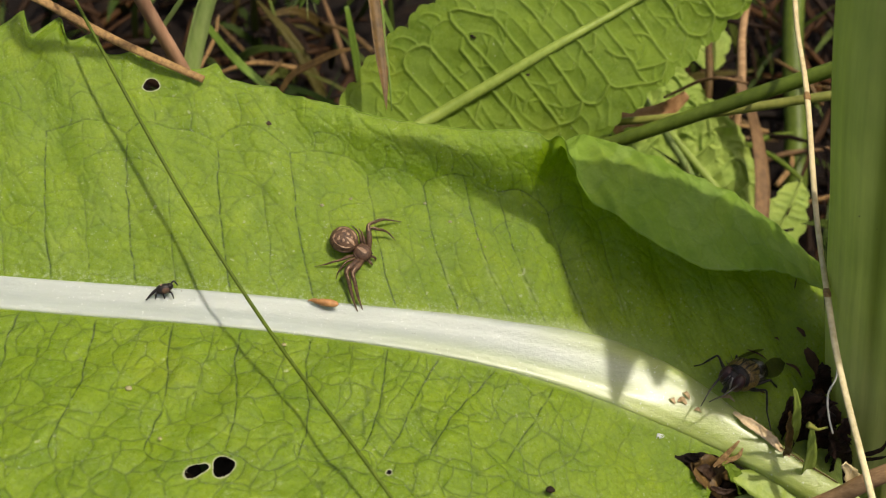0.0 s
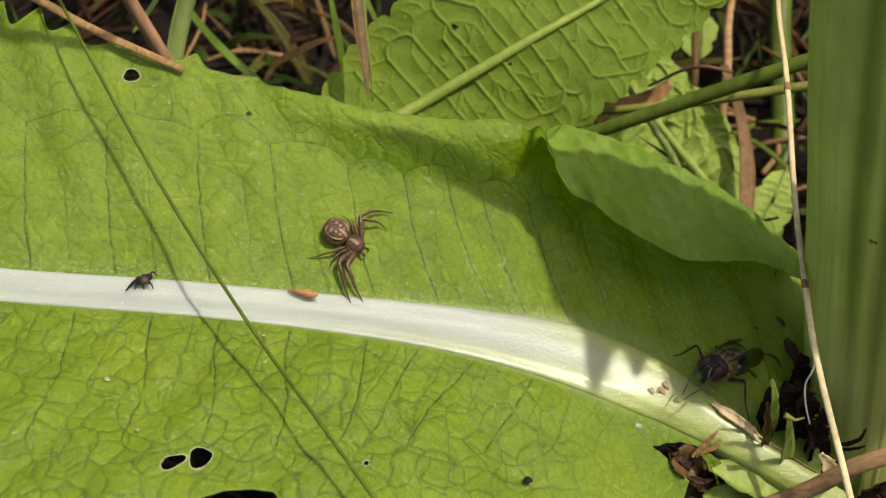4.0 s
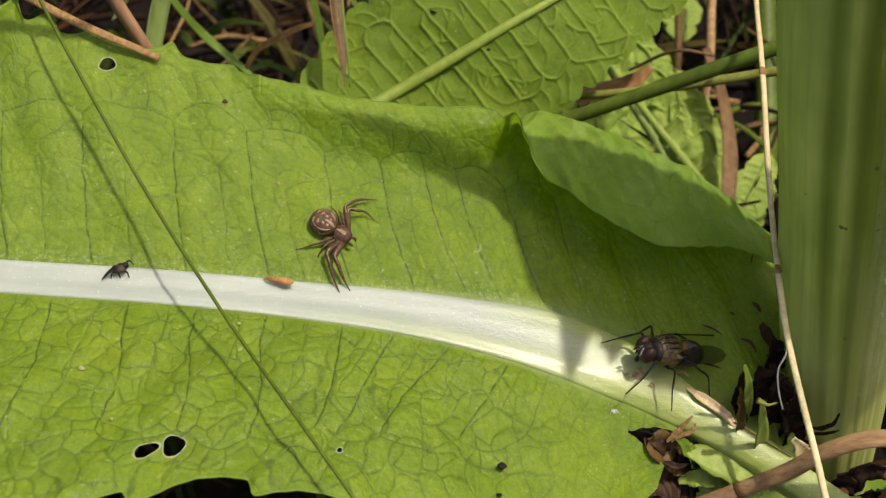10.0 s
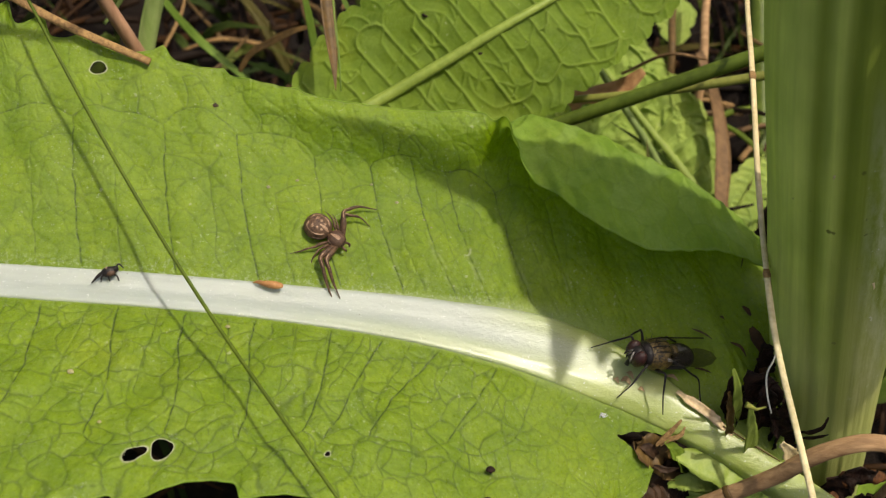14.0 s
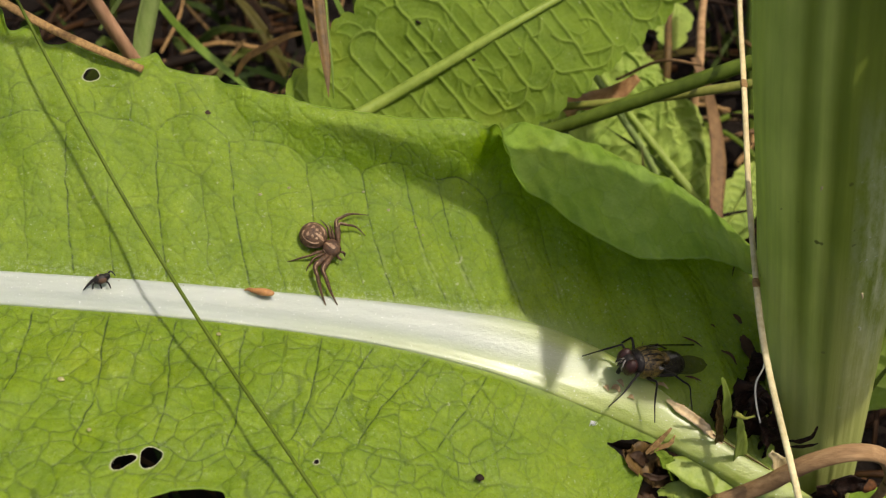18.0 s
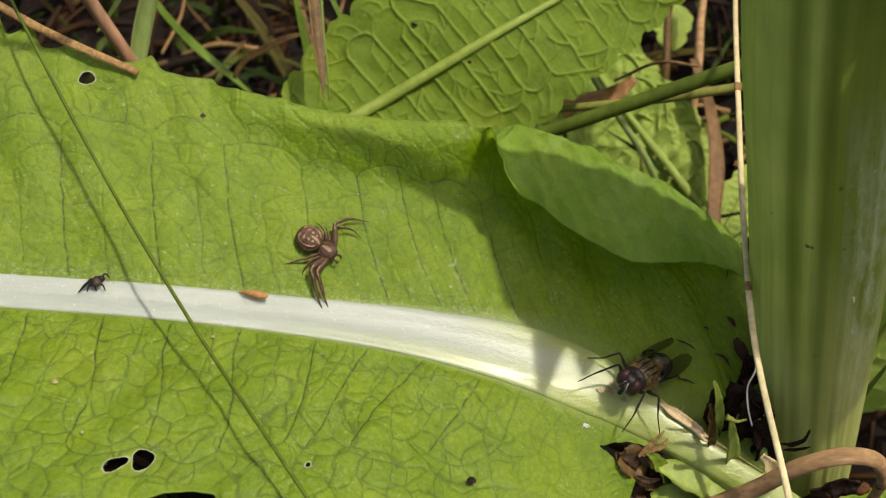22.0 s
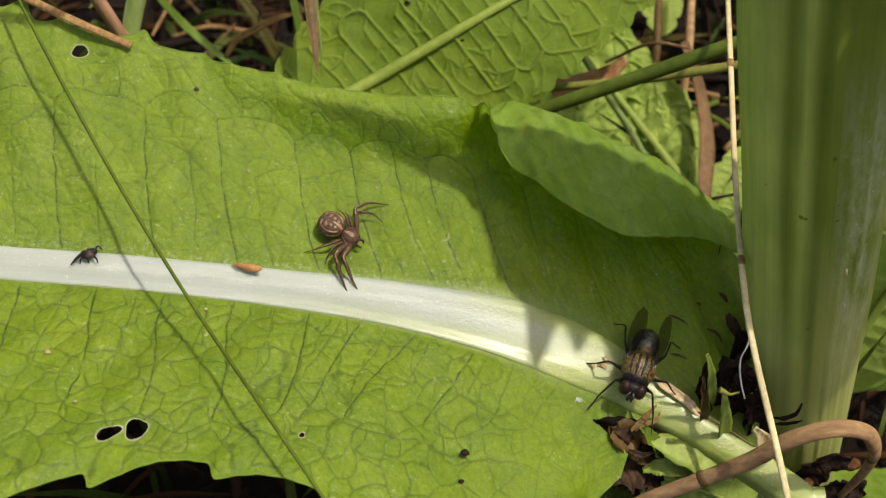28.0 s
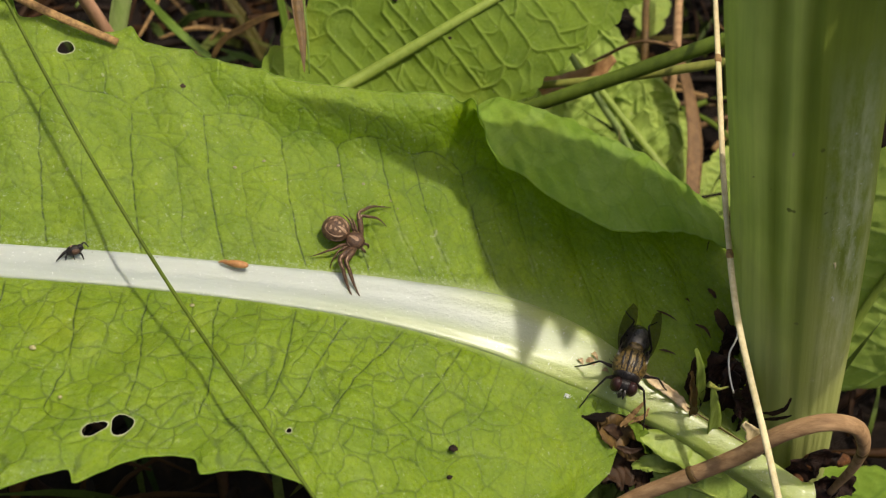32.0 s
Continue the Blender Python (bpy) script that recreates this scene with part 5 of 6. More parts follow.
def litter():
    rng = random.Random(5)
    verts, faces = [], []

    def add(v, f):
        o = len(verts)
        verts.extend(v)
        faces.extend(tuple(i + o for i in q) for q in f)

    for _ in range(900):
        x, y, z = rng.uniform(-75, 75), rng.uniform(-35, 115), rng.uniform(0, 9)
        a, up, long = rng.uniform(0, 6.28), rng.uniform(-0.35, 0.5), rng.uniform(6, 26)
        d = np.array([math.cos(a) * math.cos(up), math.sin(a) * math.cos(up), math.sin(up)])
        p = np.array([x, y, z])
        bow = np.array([rng.uniform(-1, 1), rng.uniform(-1, 1), rng.uniform(0, 1)]) * long * 0.12
        r = rng.uniform(0.25, 0.9)
        add(*tube([p, p + d * long / 2 + bow, p + d * long], [r * 0.8, r, r * 0.4], 6, 7, rng.uniform(0.25, 0.8)))
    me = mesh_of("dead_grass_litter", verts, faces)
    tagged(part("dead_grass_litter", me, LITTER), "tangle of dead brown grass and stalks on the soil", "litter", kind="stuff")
    verts, faces = [], []
    for _ in range(330):
        x, y = rng.uniform(-75, 75), rng.uniform(20, 115)
        if rng.random() < 0.15:
            y = rng.uniform(-35, 20)
        a, lean, long = rng.uniform(0, 6.28), rng.uniform(0.3, 1.1), rng.uniform(10, 30)
        d = np.array([math.cos(a) * math.sin(lean), math.sin(a) * math.sin(lean), math.cos(lean)])
        p = np.array([x, y, rng.uniform(-2, 4)])
        add(*blade_of_grass([p, p + d * long * 0.55 + (0, 0, 2), p + d * long - (0, 0, rng.uniform(0, 5))], rng.uniform(0.5, 1.6), n=8))
    me = mesh_of("grass_tuft", verts, faces)
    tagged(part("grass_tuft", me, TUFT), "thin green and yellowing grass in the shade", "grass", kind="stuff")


litter()


# ---- small creatures ----
def ball(c, r, turn=None, u=20, v=12, shape=None):
    """An ellipsoid as a bmesh; shape(point) may reshape the unit ball."""
    bm = bmesh.new()
    bmesh.ops.create_uvsphere(bm, u_segments=u, v_segments=v, radius=1)
    for vert in bm.verts:
        p = shape(vert.co.copy()) if shape else vert.co
        p = Vector((p.x * r[0], p.y * r[1], p.z * r[2]))
        if turn:
            p = turn @ p
        vert.co = (p + Vector(c)) * MM
    return bm


def limb(points, radii, sides=8, n=0, **more):
    return mesh_of("limb", *tube(points, radii, sides, n or 4 * len(points), **more))


def spider():
    sp = thing("crab_spider", (0, 0, 0), "brown mottled crab spider with pale-streaked abdomen on the leaf", "spider")
    flat = lambda p: Vector((p.x, p.y * (1.0 + 0.12 * p.x * -1), p.z if p.z > 0 else p.z * 0.7))
    mid = -1.85
    ab = part("abdomen", ball((mid, 0, 1.0), (1.34, 1.26, 0.92), shape=flat, u=32, v=20), SPIDER_BROWN, sp)
    zz = lambda X, Y: 1.0 + 0.92 * math.sqrt(max(0.02, 1 - ((X - mid) / 1.34) ** 2 - (Y / 1.26) ** 2))
    over = lambda X, Y: (X, Y, zz(X, Y) - 0.015)
    # rows of pale wedges to both sides of a dark band down the middle, wider to the rear
    for k in range(4):
        for sg in (-1, 1):
            x, y0, y1 = mid - 0.92 + k * 0.45, 0.16 + 0.03 * k, 0.74 - 0.11 * k
            pts = [over(x + 0.28 * t - 0.12 * t * t, sg * (y0 + (y1 - y0) * t)) for t in (0, 0.33, 0.66, 1)]
            part("pale_streak", limb(pts, [0.03, 0.10, 0.16, 0.04], 6, 10, flat=0.35, face=(0, 0, 1)), SPIDER_TAN, ab, "pale streak")
    for sg in (-1, 1):
        pts = [over(mid + 1.05 * math.cos(a), sg * 0.92 * math.sin(a)) for a in np.linspace(0.5, 2.6, 9)]
        part("pale_edge", limb(pts, [0.06, 0.10, 0.05, 0.09, 0.04], 6, 30, flat=0.35, face=(0, 0, 1)), SPIDER_TAN, ab, "pale mottled edge")
    part("front_band", limb([over(mid + 1.15, 0), over(mid + 0.8, 0), over(mid + 0.35, 0.02), over(mid - 0.1, 0)], [0.10, 0.16, 0.10, 0.02], 8, 14, flat=0.3, face=(0, 0, 1)), SPIDER_TAN, ab, "pale front band")
    for n in range(3):
        rim = [(mid + (1.24 - 0.04 * n) * math.cos(a), (1.18 - 0.04 * n) * math.sin(a), 1.16 - 0.16 * n) for a in np.linspace(0.5 + 0.2 * n, 2 * math.pi - 0.5 - 0.2 * n, 15)]
        part("side_fold", limb(rim, [0.075, 0.10, 0.075, 0.095, 0.07], 8, 60, flat=0.8, face=(0, 0, 1)), SPIDER_TAN if n == 1 else SPIDER_BROWN, ab, "wrinkled side fold")
    ce = part("cephalothorax", ball((0.2, 0, 0.95), (0.92, 0.84, 0.60), u=24, v=16), SPIDER_DARK, sp)
    part("pale_band", limb([(-0.5, 0, 1.36), (0.0, 0, 1.52), (0.5, 0, 1.47), (0.92, 0, 1.25)], [0.06, 0.16, 0.22, 0.10], 8, 14, flat=0.25, face=(0, 0, 1)), SPIDER_TAN, ce, "pale central band")
    for sg in (-1, 1):
        part("side_band", limb([(-0.35, sg * 0.62, 1.18), (0.15, sg * 0.74, 1.15), (0.65, sg * 0.60, 1.12)], [0.04, 0.07, 0.04], 6, 12, flat=0.4, face=(0, 0, 1)), SPIDER_TAN, ce, "pale side band")
        for y, z in ((0.12, 1.22), (0.34, 1.25), (0.2, 1.05)):
            part("eye", ball((1.02 - abs(y) * 0.15, sg * y, z), (0.07, 0.07, 0.07), u=8, v=6), FLY_BLACK, ce)
        part("palp", limb([(1.0, sg * 0.25, 0.8), (1.38, sg * 0.34, 0.78), (1.5, sg * 0.25, 0.4)], [0.13, 0.12, 0.06]), SPIDER_BROWN, sp)
    legs = []
    plan = [  # root, knee, shin end, tip, thickness
        ((0.55, 0.60, 0.9), (-0.8, 2.45, 1.5), (-0.35, 3.65, 1.0), (1.2, 5.05, 0.12), 0.25),
        ((0.30, 0.65, 0.9), (-0.55, 2.3, 1.25), (0.62, 3.1, 0.8), (1.85, 3.2, 0.05), 0.22),
        ((0.60, -0.55, 0.9), (0.8, -2.4, 1.5), (2.2, -3.4, 0.7), (3.7, -4.25, 0.05), 0.29),
        ((0.35, -0.60, 0.9), (0.1, -2.5, 1.4), (1.6, -3.8, 0.7), (3.25, -4.9, 0.05), 0.28),
        ((0.0, 0.7, 0.85), (-0.8, 1.45, 1.0), (-1.3, 1.9, 0.5), (-1.7, 2.2, 0.05), 0.13),
        ((-0.3, 0.65, 0.85), (-1.2, 1.4, 1.1), (-1.9, 1.8, 0.5), (-2.5, 2.05, 0.05), 0.13),
        ((0.0, -0.7, 0.85), (-0.5, -1.8, 1.0), (-0.6, -2.6, 0.5), (-0.4, -3.3, 0.05), 0.15),
        ((-0.3, -0.65, 0.85), (-1.0, -1.8, 1.0), (-1.9, -2.7, 0.5), (-2.7, -3.4, 0.05), 0.16)]
    for root, knee, shin, tip, th in plan:
        o = np.array(root)
        pts = [tuple(np.array(p) - o) for p in (root, tuple((np.array(root) + knee) / 2 + (0, 0, 0.15)), knee, tuple((np.array(knee) + shin) / 2 + (0, 0, 0.06)), shin, tip)]
        leg = part("leg", limb(pts, [th * 0.7, th * 1.05, th * 0.7, th * 0.6, th * 0.34, th * 0.12], 10, 40), SPIDER_BROWN, sp)
        leg.location = tuple(c * MM for c in root)
        stripe = [tuple(np.array(p) + (0, 0, th * 0.95)) for p in pts[1:4]]
        part("stripe", limb(stripe, [th * 0.12, th * 0.22, th * 0.10], 6, 12, flat=0.5, face=(0, 0, 1)), SPIDER_TAN, leg, "pale stripe")
        legs.append((leg, root))
    return sp, legs


def wing(sg):
    """A fly's wing: a thin film with veins."""
    s, v = np.meshgrid(np.linspace(0, 1, 60), np.linspace(-1, 1, 40), indexing="ij")
    half = 0.74 * spl(s, [(0, 0.16), (0.15, 0.55), (0.45, 1.0), (0.8, 0.85), (0.95, 0.45), (1, 0.05)])
    x, y = -s * 4.6, half * v * 1.0 - 0.05 * s * sg
    vein = np.zeros_like(s)
    for a, b in ((-0.97, 0.0), (-0.7, 0.25), (-0.35, 0.45), (0.05, 0.1), (0.4, -0.15), (0.95, 0)):
        vein = np.maximum(vein, np.clip(1 - np.abs(v * sg - a - b * s) / 0.06, 0, 1))
    vein = np.maximum(vein, np.clip(1 - np.abs(s - 0.62 - 0.1 * v) / 0.02, 0, 1) * (np.abs(v) < 0.6))
    z = 0.12 * (1 - v * v) - 0.25 * s + 0.008 * np.sin(v * 9)
    return sheet("wing", np.stack([x, y, z], -1), attrs={"vein": vein}, mats=(WING,))


def fly():
    fl = thing("house_fly", (0, 0, 0), "dark bristly fly with golden-flecked thorax and reddish eyes", "fly")
    th = part("thorax", ball((0, 0, 0), (1.6, 1.4, 1.3), u=28, v=18), FLY_GOLD, fl, "golden-flecked black thorax")
    for y in (-0.72, -0.26, 0.26, 0.72):
        pts = [(x, y * (1 - 0.10 * x * x) + 0.03 * math.sin(5 * x + y), 1.3 * math.sqrt(max(0.05, 1 - (x / 1.6) ** 2 - (y / 1.4) ** 2)) + 0.0) for x in (-1.1, -0.5, 0.1, 0.7, 1.1)]
        part("dark_stripe", limb(pts, [0.05, 0.11, 0.10, 0.06], 6, 14, flat=0.3, face=(0, 0, 1)), FLY_BLACK, th, "black stripe")
    part("collar", ball((1.05, 0, 0.05), (0.62, 1.12, 0.95), u=20, v=14), FLY_BLACK, th, "black front of the thorax")
    part("scutellum", ball((-1.5, 0, 0.45), (0.55, 0.65, 0.4)), FLY_GOLD, fl)
    part("abdomen", ball((-2.35, 0, -0.15), (1.45, 1.15, 1.05), u=28, v=18), FLY_GREY, fl, "black abdomen with grey sheen")
    hd = part("head", ball((1.85, 0, -0.15), (0.62, 0.98, 0.85), u=24, v=16), FLY_BLACK, fl)
    for sg in (-1, 1):
        part("eye", ball((1.95, sg * 0.62, 0.02), (0.56, 0.50, 0.80), u=20, v=14), FLY_EYE, hd, "dark red compound eye")
        part("cheek", ball((2.40, sg * 0.24, -0.12), (0.14, 0.09, 0.52), turn=Euler((sg * 0.25, 0, 0)).to_matrix(), u=10, v=8), FLY_SILVER, hd, "silvery face stripe")
        part("wing_vein", limb([(-0.2, sg * 1.12, 0.72), (-0.9, sg * 1.2, 0.62), (-1.5, sg * 1.08, 0.62)], [0.05, 0.08, 0.03], 6, 10), FLY_SILVER, fl, "pale front edge of the wing")
        part("antenna", limb([(2.6, sg * 0.12, 0.25), (2.85, sg * 0.15, 0.05), (2.9, sg * 0.18, -0.25)], [0.09, 0.1, 0.05]), FLY_BLACK, hd)
        w = part("wing", wing(sg), None, fl, "smoky clear wing")
        w.location = (-0.4 * MM, sg * 1.08 * MM, (0.80 + 0.04 * sg) * MM)
        w.rotation_euler = (radians(sg * -44), radians(3), radians(sg * -3))
        part("wing_base", ball((-0.55, sg * 1.05, 0.55), (0.4, 0.25, 0.14), u=10, v=8), FLY_SILVER, fl)
    part("mouth", limb([(2.1, 0, -0.7), (2.2, 0, -1.0), (2.2, 0, -1.25)], [0.26, 0.2, 0.2]), FLY_BLACK, hd)
    rng = random.Random(2)
    for i in range(34):
        a, b = rng.uniform(-2.6, 2.6), rng.uniform(0.1, 1.3)
        d = np.array([math.cos(a) * math.cos(b), math.sin(a) * math.cos(b), math.sin(b)])
        c = np.array([d[0] * 1.55, d[1] * 1.35, d[2] * 1.26])
        part("bristle", limb([c, c + d * 0.3 - (0.1, 0, 0), c + d * 0.45 - (0.3, 0, 0)], [0.03, 0.022, 0.008], 4, 5), FLY_BLACK, th)
    legs = []
    plan = [((0.9, 1), (1.9, 1.6, 0.3), (2.9, 2.3, -1.2), (3.9, 2.7, -2.3)), ((0.2, 1), (0.4, 2.5, 0.2), (0.2, 3.3, -1.3), (0.1, 4.3, -2.4)), ((-0.6, 1), (-1.8, 1.7, 0.3), (-3.7, 2.0, -0.7), (-4.3, 3.3, -2.4))]
    for (x, _), k, s, t in plan:
        for sg in (-1, 1):
            root = np.array([x, sg * 0.7, -0.75])
            pts = [(0, 0, 0), *[tuple(np.array([p[0], sg * p[1], p[2]]) - root) for p in (k, s, t)]]
            p = [np.array(v, float) for v in pts]
            line = [p[0], (p[0] + p[1]) / 2, p[1], p[1] + (p[2] - p[1]) * 0.12, (p[1] + p[2]) / 2, p[2], (p[2] + p[3]) / 2, p[3]]
            leg = part("leg", limb(line, [0.16, 0.18, 0.10, 0.085, 0.09, 0.06, 0.055, 0.04], 8, 44), FLY_BLACK, fl)
            leg.location = tuple(root * MM)
            legs.append(leg)
    for ob in fl.children_recursive:
        ob.data.transform(Matrix.Scale(1.12, 4))
        ob.location *= 1.12
    return fl, legs


def midge():
    z = leaf_z(-29.7, -2.1) + 0.45
    mg = thing("tiny_fly", (-29.7, -2.1, z), "tiny dark dead fly on the white midrib", "fly")
    part("body", ball((0.2, 0.05, 0.45), (0.72, 0.5, 0.45), turn=Euler((0, 0, 0.35)).to_matrix(), u=16, v=12), FLY_BLACK, mg)
    part("head", ball((0.72, 0.28, 0.55), (0.34, 0.32, 0.32), u=12, v=8), FLY_BLACK, mg)
    part("back_spot", ball((0.05, 0.12, 0.74), (0.16, 0.24, 0.16), u=10, v=8), SPIDER_TAN, mg, "pale tan spot")
    part("side_patch", ball((0.42, -0.22, 0.55), (0.42, 0.26, 0.28), turn=Euler((0, 0, 0.3)).to_matrix(), u=12, v=8), SPIDER_DARK, mg, "dark brown side")
    part("wing", limb([(0.1, 0.05, 0.8), (-0.55, -0.3, 0.5), (-1.25, -0.95, 0.08)], [0.16, 0.17, 0.06], 8, 14, flat=0.6, face=(0, 0, 1)), FLY_BLACK, mg)
    for pts in ([(0.75, 0.45, 0.5), (1.0, 0.75, 0.7), (1.4, 0.6, 0.3)], [(0.6, -0.1, 0.3), (0.95, -0.35, 0.4), (1.15, -0.65, 0.0)], [(0.2, -0.3, 0.3), (0.25, -0.5, 0.4), (0.35, -0.7, 0.0)],
                [(-0.2, -0.2, 0.3), (-0.35, -0.5, 0.4), (-0.45, -0.75, 0.0)]):
        part("leg", limb(pts, [0.09, 0.08, 0.05], 6), FLY_BLACK, mg)


midge()


def seed_husk():
    z = leaf_z(-15.4, -1.9) + 0.55
    sd = thing("seed_husk", (-15.4, -1.9, z), "orange-brown seed husk lying on the white midrib", "seed")
    grow = lambda p: Vector((p.x, p.y * (0.85 + 0.25 * p.x), p.z))
    part("husk", ball((0.2, -0.05, 0.3), (1.15, 0.42, 0.35), turn=Euler((0, 0, -0.16)).to_matrix(), u=20, v=12, shape=grow), SEED, sd)
    part("beak", limb([(-0.7, 0.1, 0.35), (-1.1, 0.2, 0.35), (-1.45, 0.22, 0.2)], [0.26, 0.14, 0.06]), SEED, sd)


seed_husk()

def flake(name, label, category, points, width, skin, face=(0, 0, 1), n=18, curl=0.25, rag=0.22):
    base = np.array(points[0], float)
    ob = thing(name, tuple(base), label, category)
    verts, faces = blade_of_grass([tuple(np.array(p) - base) for p in points], width, n=n * 2, fold=curl, face=face, tip=0.3, base=0.4)
    shift = Vector(base) * 3.7
    ragged = []
    for v in verts:
        v = Vector(v)
        ragged.append(tuple(v + noise.noise_vector(v * 0.9 + shift) * width * rag + noise.noise_vector(v * 3.1 + shift) * width * rag * 0.45))
    part("scrap", mesh_of(name, ragged, faces), skin, ob)
    return ob


def foot_clutter():
    flake("torn_sheath", "pale tan torn sheath along the leaf stalk", "plant scrap", [(21.6, -8.6, 31.6), (22.2, -9.1, 31.5), (23.3, -9.8, 31.2), (24.5, -10.6, 30.7), (25.7, -11.5, 29.9), (26.6, -12.0, 29.5)], 0.85, PAPER, (-0.2, -0.5, 0.9), curl=0.45)
    stalk("loose_thread", "thin dry thread along the leaf stalk edge", "fibre", [(25.7, -11.4, 30.1), (28.1, -12.7, 29.3), (30.8, -13.9, 28.2)], [0.06, 0.08, 0.05], BROWN, n=20, sides=6)
    flake("dry_shred", "curled dry brown shred under the leaf stalk", "plant scrap", [(19.6, -13.0, 29.4), (20.4, -12.6, 30.0), (21.2, -12.0, 30.5), (21.9, -11.3, 30.9)], 0.55, TAN)
    flake("dry_shred", "curled dry brown shred under the leaf stalk", "plant scrap", [(20.0, -13.0, 29.3), (20.9, -12.7, 29.9), (21.7, -12.5, 30.1), (22.2, -11.7, 30.5)], 0.5, TAN)
    flake("dark_scrap", "dark torn leaf scrap below the blade tip", "plant scrap", [(17.6, -13.2, 29.2), (19.2, -13.0, 28.4), (20.8, -13.2, 27.0), (22.6, -13.6, 25.2)], 3.0, BROWN, (0.1, -0.5, 0.8), curl=0.5)
    flake("dead_leaf", "curled brown dead leaf below the leaf stalk", "plant scrap", [(17.0, -14.6, 25.0), (19.0, -14.4, 25.6), (21.0, -14.2, 24.8), (23.4, -14.0, 23.4)], 4.2, DEAD, (-0.1, -0.6, 0.8), curl=0.7)
    flake("dead_leaf", "dark green-brown wilted leaf below the leaf stalk", "plant scrap", [(16.0, -16.4, 22.0), (18.6, -16.2, 21.4), (21.4, -16.0, 20.0)], 3.4, TUFT, (0.2, -0.6, 0.8), curl=0.5)
    flake("green_scrap", "bright green torn leaf piece under the leaf stalk", "plant scrap", [(20.4, -13.0, 29.9), (21.4, -13.5, 28.4), (22.4, -13.8, 26.8), (23.0, -13.8, 25.6)], 1.5, BACK_LEAF, (0.5, -0.4, 0.8), curl=0.7)
    flake("rolled_leaf", "pale green rolled leaf edge under the leaf stalk", "plant scrap", [(21.0, -14.8, 25.6), (23.0, -14.8, 26.0), (25.4, -14.7, 25.6), (28.0, -14.6, 24.4)], 1.7, RIB_GREEN, (0.2, -0.5, 0.9), curl=0.6)
    flake("green_scrap", "pale green leaf remnant along the leaf stalk", "plant scrap", [(21.6, -13.4, 28.4), (23.6, -13.9, 28.0), (26.2, -14.8, 27.2), (29, -16.0, 26.0)], 3.0, RIB_GREEN, (0.1, -0.25, 0.95), curl=0.15, rag=0.07)
    for pts, w in (([(18.2, -13.0, 29.4), (19.2, -13.2, 28.6), (20.0, -13.3, 27.2)], 0.9), ([(19.4, -14.4, 28.0), (20.6, -14.4, 27.4), (21.6, -14.4, 27.8)], 0.6), ([(22.8, -14.2, 27.6), (23.8, -14.2, 27.0), (24.8, -14.0, 27.2)], 0.5)):
        flake("brown_shred", "red-brown dead shred under the leaf stalk", "plant scrap", pts, w, DEAD, (0.2, -0.5, 0.8), curl=0.5)
    for pts, w in (([(28.9, 5.2, 34.6), (28.7, 4.2, 34.4), (28.4, 3.2, 34.0)], 0.5), ([(28.6, 0.1, 32.9), (29.2, -0.8, 32.6)], 0.9), ([(23.4, -2.7, 33.1), (24.5, -3.0, 32.8), (25.3, -3.4, 32.5)], 0.34),
                   ([(23.4, -6.2, 31.8), (24.3, -6.3, 31.6), (25.0, -6.5, 31.4)], 0.4), ([(29.0, -2.0, 32.6), (29.6, -3.6, 32.2), (30.2, -5.2, 31.4)], 1.5), ([(29.4, -5.0, 31.6), (29.9, -6.6, 31.2), (30.6, -8.2, 30.0)], 1.4),
                   ([(27.0, -3.6, 32.2), (27.8, -4.0, 32.2), (28.4, -4.9, 31.8)], 0.5), ([(26.2, -1.2, 33.0), (26.6, -1.5, 33.0)], 0.35), ([(25.1, 0.9, 33.5), (25.4, 0.7, 33.5)], 0.3)):
        pts = pts if len(pts) > 2 else [pts[0], tuple((np.array(pts[0]) + pts[1]) / 2 + (0, 0, 0.1)), pts[1]]
        flake("dark_fleck", "dark red-brown husk fleck on the leaf base", "plant scrap", pts, 0.6 * w, SMUDGE)["group"] = "flecks on the leaf base"
    for pts, w in (([(16.0, -7.4, 32.0), (16.1, -7.7, 32.2), (16.3, -8.1, 32.0)], 0.4), ([(16.6, -7.8, 31.9), (17.0, -7.7, 32.1), (17.4, -8.1, 31.8)], 0.5), ([(17.1, -6.8, 32.1), (17.4, -7.2, 32.3), (17.7, -7.6, 32.0)], 0.4),
                   ([(20.6, -7.2, 31.8), (21.2, -7.3, 32.0), (21.8, -7.6, 31.7)], 0.35), ([(17.9, -8.3, 31.5), (18.4, -8.5, 31.7), (18.9, -8.6, 31.4)], 0.4)):
        flake("tan_fleck", "small orange-tan petal fleck on the midrib", "plant scrap", pts, w, FLECK)["group"] = "flecks on the midrib"
    flake("green_bract", "small upright green bract with yellow tip", "plant scrap", [(28.3, -12.8, 25), (27.8, -13.2, 30.7), (27.2, -13.5, 34.2), (26.7, -13.5, 36.6)], 1.3, RIB_GREEN, (0.3, -0.8, 0.5), rag=0.06)
    flake("green_bract", "narrow upright green bract at the leaf base", "plant scrap", [(27.0, -10.6, 28), (26.5, -10.9, 33.0), (25.9, -11.0, 36.4), (25.3, -11.0, 38.4)], 1.0, RIB_GREEN, (0.3, -0.8, 0.5), rag=0.06)
    flake("brown_bract", "narrow brown dry bract at the leaf base", "plant scrap", [(26.3, -11.8, 28), (26.0, -12.0, 31.0), (25.5, -12.0, 34.1), (25.1, -12.0, 36.6)], 0.8, BROWN, (0.2, -0.8, 0.5), curl=0.6)
    flake("pale_bract", "pale split bract at the stem foot", "plant scrap", [(32, -15.4, 28), (31.1, -15.8, 31.3), (30.3, -16.0, 33.0), (29.4, -16.0, 34.8)], 1.6, STRAW, (0.2, -0.8, 0.5))
